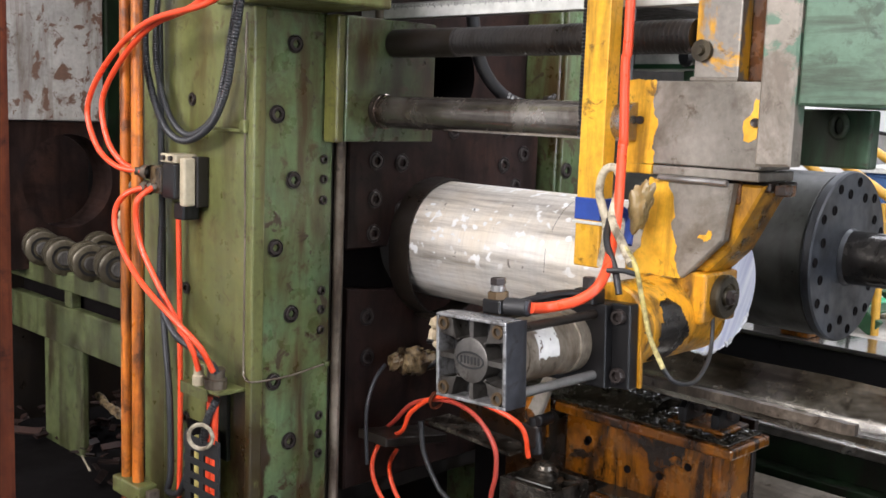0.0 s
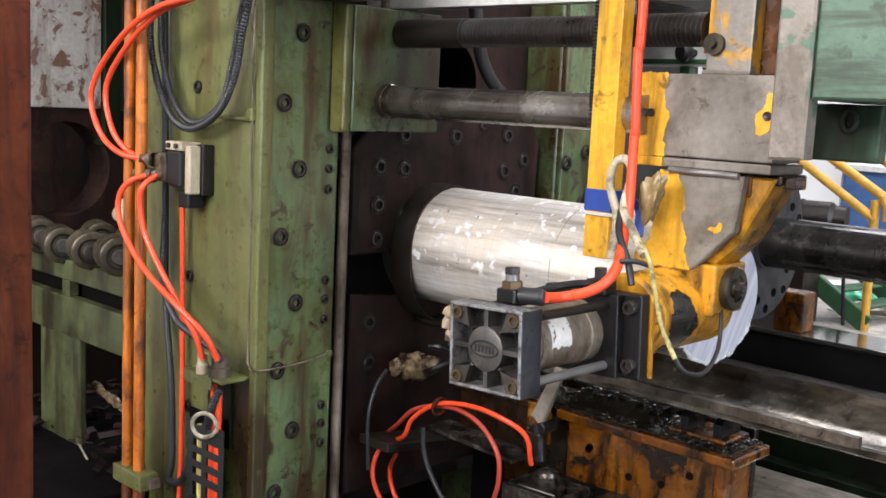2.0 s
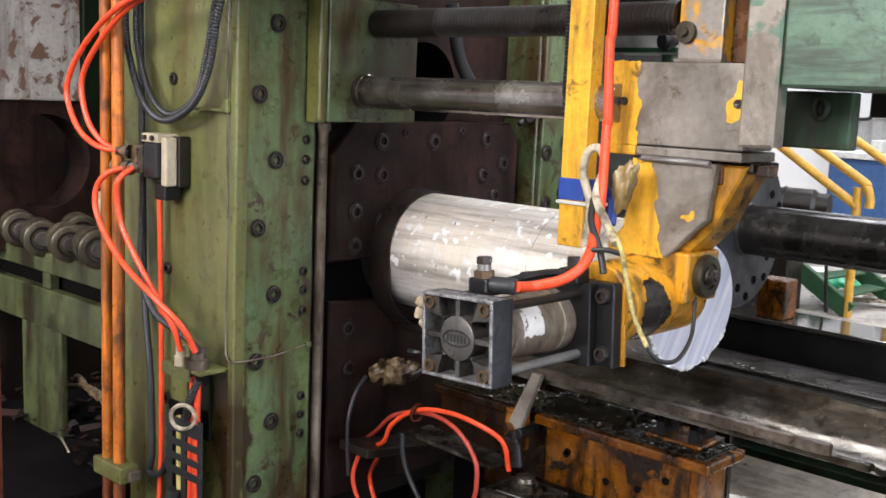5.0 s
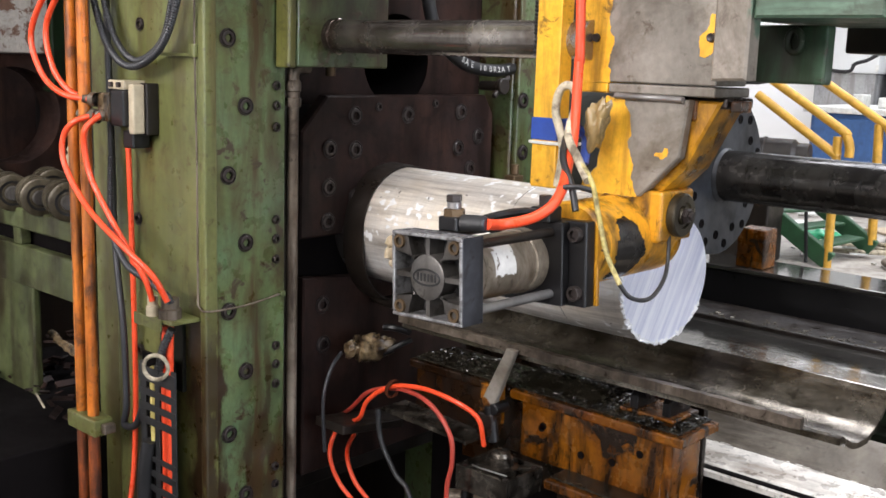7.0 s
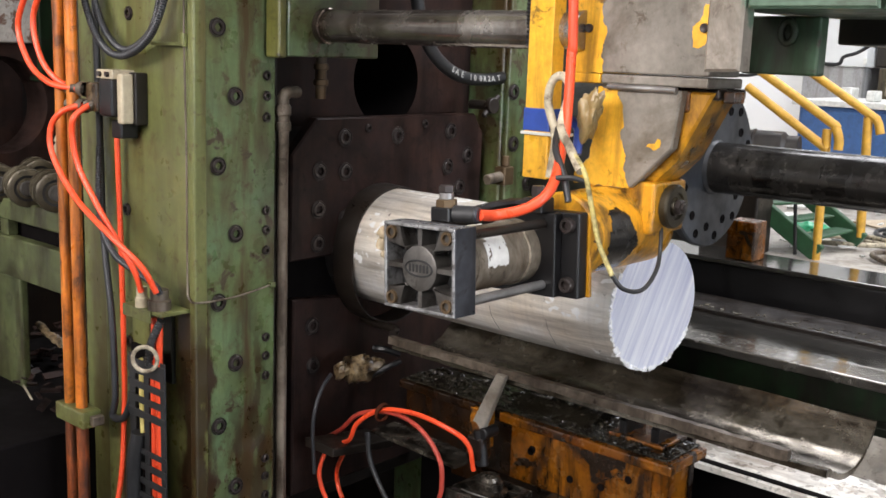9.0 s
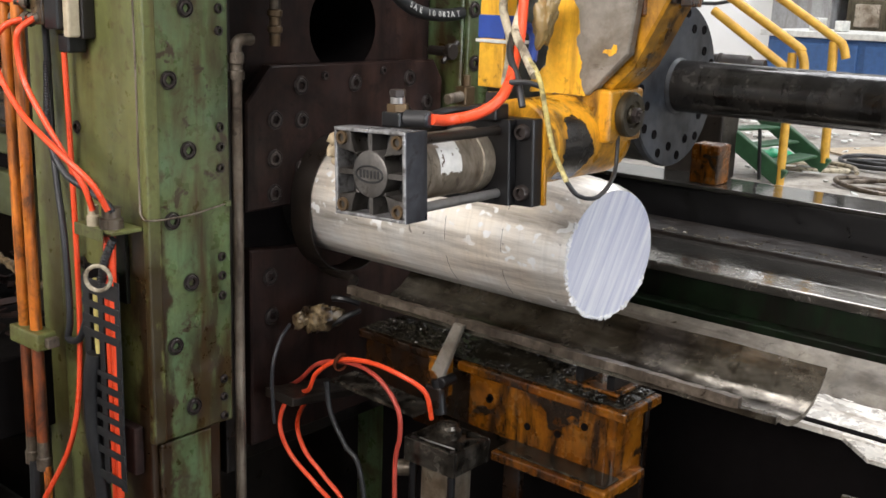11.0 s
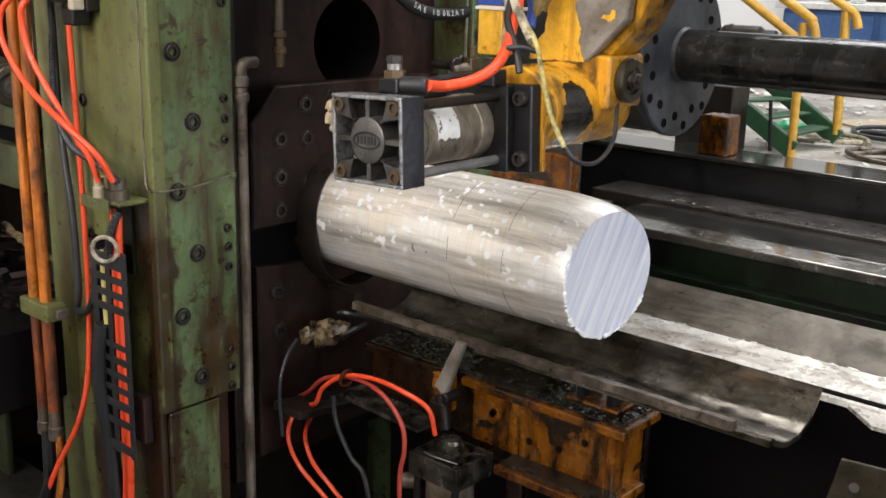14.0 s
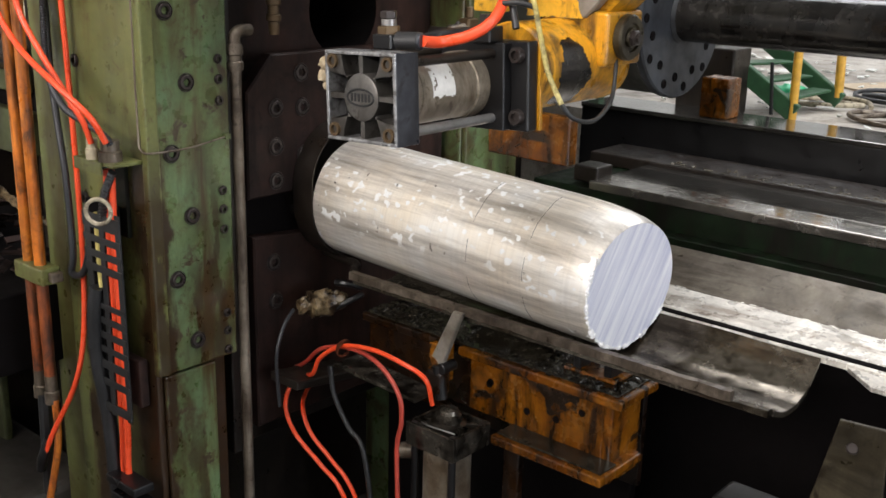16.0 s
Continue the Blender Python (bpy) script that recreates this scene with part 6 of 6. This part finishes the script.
part("lower_bracket", box(-1.50, -1.452, 0.972, 0.989, 0.712, 0.79, 0.003), PLATE, chain, "brown bracket")
for k in range(5):
    z = 0.60 - k * 0.026
    part("link", box(-1.50 + k * 0.012, -1.42 + k * 0.012, 0.93, 0.965, z - 0.014, z, 0.002), BLACK, chain)

# ---- hoses of the carriage ----
hc = []
for nm, mt, r, pts in (
        ("air_hose", RED_HOSE, 0.0038, ((-1.453, 1.290, 0.673), (-1.347, 1.230, 0.722), (-1.317, 1.220, 0.762), (-1.267, 1.220, 0.797), (-1.201, 1.220, 0.811), (-1.137, 1.220, 0.808), (-1.100, 1.235, 0.787), (-1.098, 1.250, 0.741))),
        ("air_hose", RED_DULL, 0.0037, ((-1.461, 1.290, 0.681), (-1.386, 1.250, 0.726), (-1.327, 1.235, 0.772), (-1.247, 1.225, 0.797), (-1.182, 1.220, 0.791), (-1.136, 1.215, 0.758), (-1.129, 1.215, 0.715), (-1.138, 1.215, 0.657), (-1.125, 1.21, 0.4875))),
        ("air_hose", RED_HOSE, 0.0038, ((-1.476, 1.330, 0.660), (-1.410, 1.240, 0.684), (-1.405, 1.220, 0.647), (-1.379, 1.220, 0.603), (-1.316, 1.220, 0.568), (-1.267, 1.220, 0.538), (-1.206, 1.22, 0.44))),
        ("air_hose", RED_HOSE, 0.0038, ((-1.469, 1.340, 0.642), (-1.395, 1.250, 0.646), (-1.360, 1.235, 0.610), (-1.311, 1.235, 0.578), (-1.256, 1.235, 0.537), (-1.19, 1.235, 0.41))),
        ("black_hose", RUBBER, 0.0042, ((-1.309, 1.235, 0.747), (-1.299, 1.235, 0.697), (-1.265, 1.235, 0.650), (-1.232, 1.235, 0.620), (-1.206, 1.235, 0.49)))):
    o = root(nm, "red air hose drooping under the trough" if mt != RUBBER else "black rubber hose drooping under the trough", "hose", "hoses under the trough")
    shade(part("hose", tube(pts, r, 12, 8), mt, o))
    shade(part("ferrule", tube([pts[0], Vector(pts[0]).lerp(Vector(pts[1]), 0.25)], r * 1.25, 12, 1), ZINC if mt != RUBBER else BLACK, o))
    hc.append(o)
wrap = tube([(-1.262 + 0.004 * math.sin(k), 1.221 + 0.011 * math.cos(k * 0.9), 0.795 + 0.014 * math.sin(k * 0.9)) for k in range(15)], 0.0022, 6, 2)
shade(part("wrap", wrap, RUST, hc[0], "rusty wire tie"))
ho = root("pressure_hose", "black rubber pressure hose with white printed lettering", "hose")
hp = [(-1.43, 1.44, 1.62), (-1.43, 1.47, 1.52), (-1.43, 1.54, 1.462), (-1.43, 1.634, 1.446), (-1.43, 1.73, 1.462), (-1.43, 1.80, 1.52), (-1.43, 1.83, 1.62)]
shade(part("hose", tube(hp, 0.0115, 14, 8), RUBBER, ho))
sp = smooth_path(hp, 24)
cum = [0.0]
for a, b in zip(sp, sp[1:]):
    cum.append(cum[-1] + (b - a).length)


def at_length(s):
    k = next(i for i in range(len(cum)) if cum[i] >= s)
    d = (sp[k] - sp[k - 1]).normalized()
    return sp[k], d


for n, ch in enumerate("SAE 100R2AT"):
    if ch == " ":
        continue
    p, d = at_length(0.19 + n * 0.0132)
    cu = bpy.data.curves.new("letter", 'FONT')
    cu.body, cu.size, cu.extrude, cu.align_x, cu.align_y = ch, 0.0145, 0.0003, 'CENTER', 'CENTER'
    cu.materials.append(WHITE)
    ob = new("letter", cu)
    x = d
    z = Vector((1, -0.25, 0.15))
    z = (z - x * z.dot(x)).normalized()
    y = z.cross(x)
    m = Matrix((x, y, z)).transposed().to_4x4()
    m.translation = p + z * 0.0118
    ob.matrix_world = m
    ob.parent = ho

# ---- lower clutter on the exit side ----
clut = root("drive_unit", "oily drive unit with guard plate below the trough", "drive unit")
part("guard_plate", prism([(-0.506, 1.280, 0.906)[::2], (-0.451, 1.280, 0.910)[::2], (-0.447, 1.280, 0.817)[::2], (-0.531, 1.280, 0.782)[::2]], 'y', 1.28, 1.286, 0.001), ROLLER, clut)
shade(part("screw", rod_bm((-0.488, 1.280, 0.876), (-0.486, 1.276, 0.879), 0.007, 14), BOLT, clut))
part("block", box(-0.72, -0.40, 1.40, 1.55, 0.0, 0.62, 0.006), BLACK, clut)
part("housing", box(-0.66, -0.57, 1.30, 1.36, 0.60, 0.74, 0.006), BLACK, clut)
shade(part("pulley", rod_bm((-0.62, 1.29, 0.70), (-0.62, 1.33, 0.70), 0.03, 20), DARK_STEEL, clut))
shade(part("shaft", rod_bm((-0.72, 1.45, 0.64), (-0.42, 1.45, 0.64), 0.016, 14), DARK_STEEL, clut))
part("blue_cover", box(-0.70, -0.66, 1.40, 1.46, 0.6205, 0.68, 0.004), BLUE, clut)
part("yellow_bolt", box(-0.61, -0.585, 1.41, 1.44, 0.6205, 0.66, 0.003), YELLOW_OILY, clut)

# ---- movement ----
DROP = [(0.0, 0.289), (0.5, 0.278), (1.0, 0.267), (1.5, 0.263), (2.5, 0.263), (3.6, 0.263), (4.0, 0.258), (5.2, 0.232), (6.5, 0.203), (7.5, 0.179), (8.5, 0.153),
        (9.5, 0.127), (10.2, 0.110), (11.3, 0.081), (12.5, 0.050), (13.5, 0.025), (14.0, 0.012), (14.5, 0.002), (14.8, 0.0), (16.0, 0.0)]


def motions():
    walk(carriage, [(t, pose(0, 0, z)) for t, z in DROP])
    for o in hc:
        walk(o, [(t, pose(0, 0, z)) for t, z in DROP])
    walk(ho, [(t, pose(0, 0, 0.65 * (z - 0.148))) for t, z in DROP])
    rows = [(t, pose(-1.45, BY, BZ + z)) for t, z in DROP if t < 15]
    rows += [(15.45, pose(-1.45, BY, BZ)), (15.6, pose(-1.435, BY, BZ - 0.018, 0, 2.3, 0)), (15.8, pose(-1.421, BY, BZ - 0.024, 0, 2.5, 0)), (16.0, pose(-1.405, BY, BZ - 0.027, 0, 2.55, 0))]
    walk(billet, rows)
    walk(ram, [(t, pose(x, 1.9, 1.297)) for t, x in ((0.0, -0.930), (0.5, -0.964), (1.0, -1.014), (1.5, -1.060), (1.9, -1.082), (16.0, -1.082))])


motions()
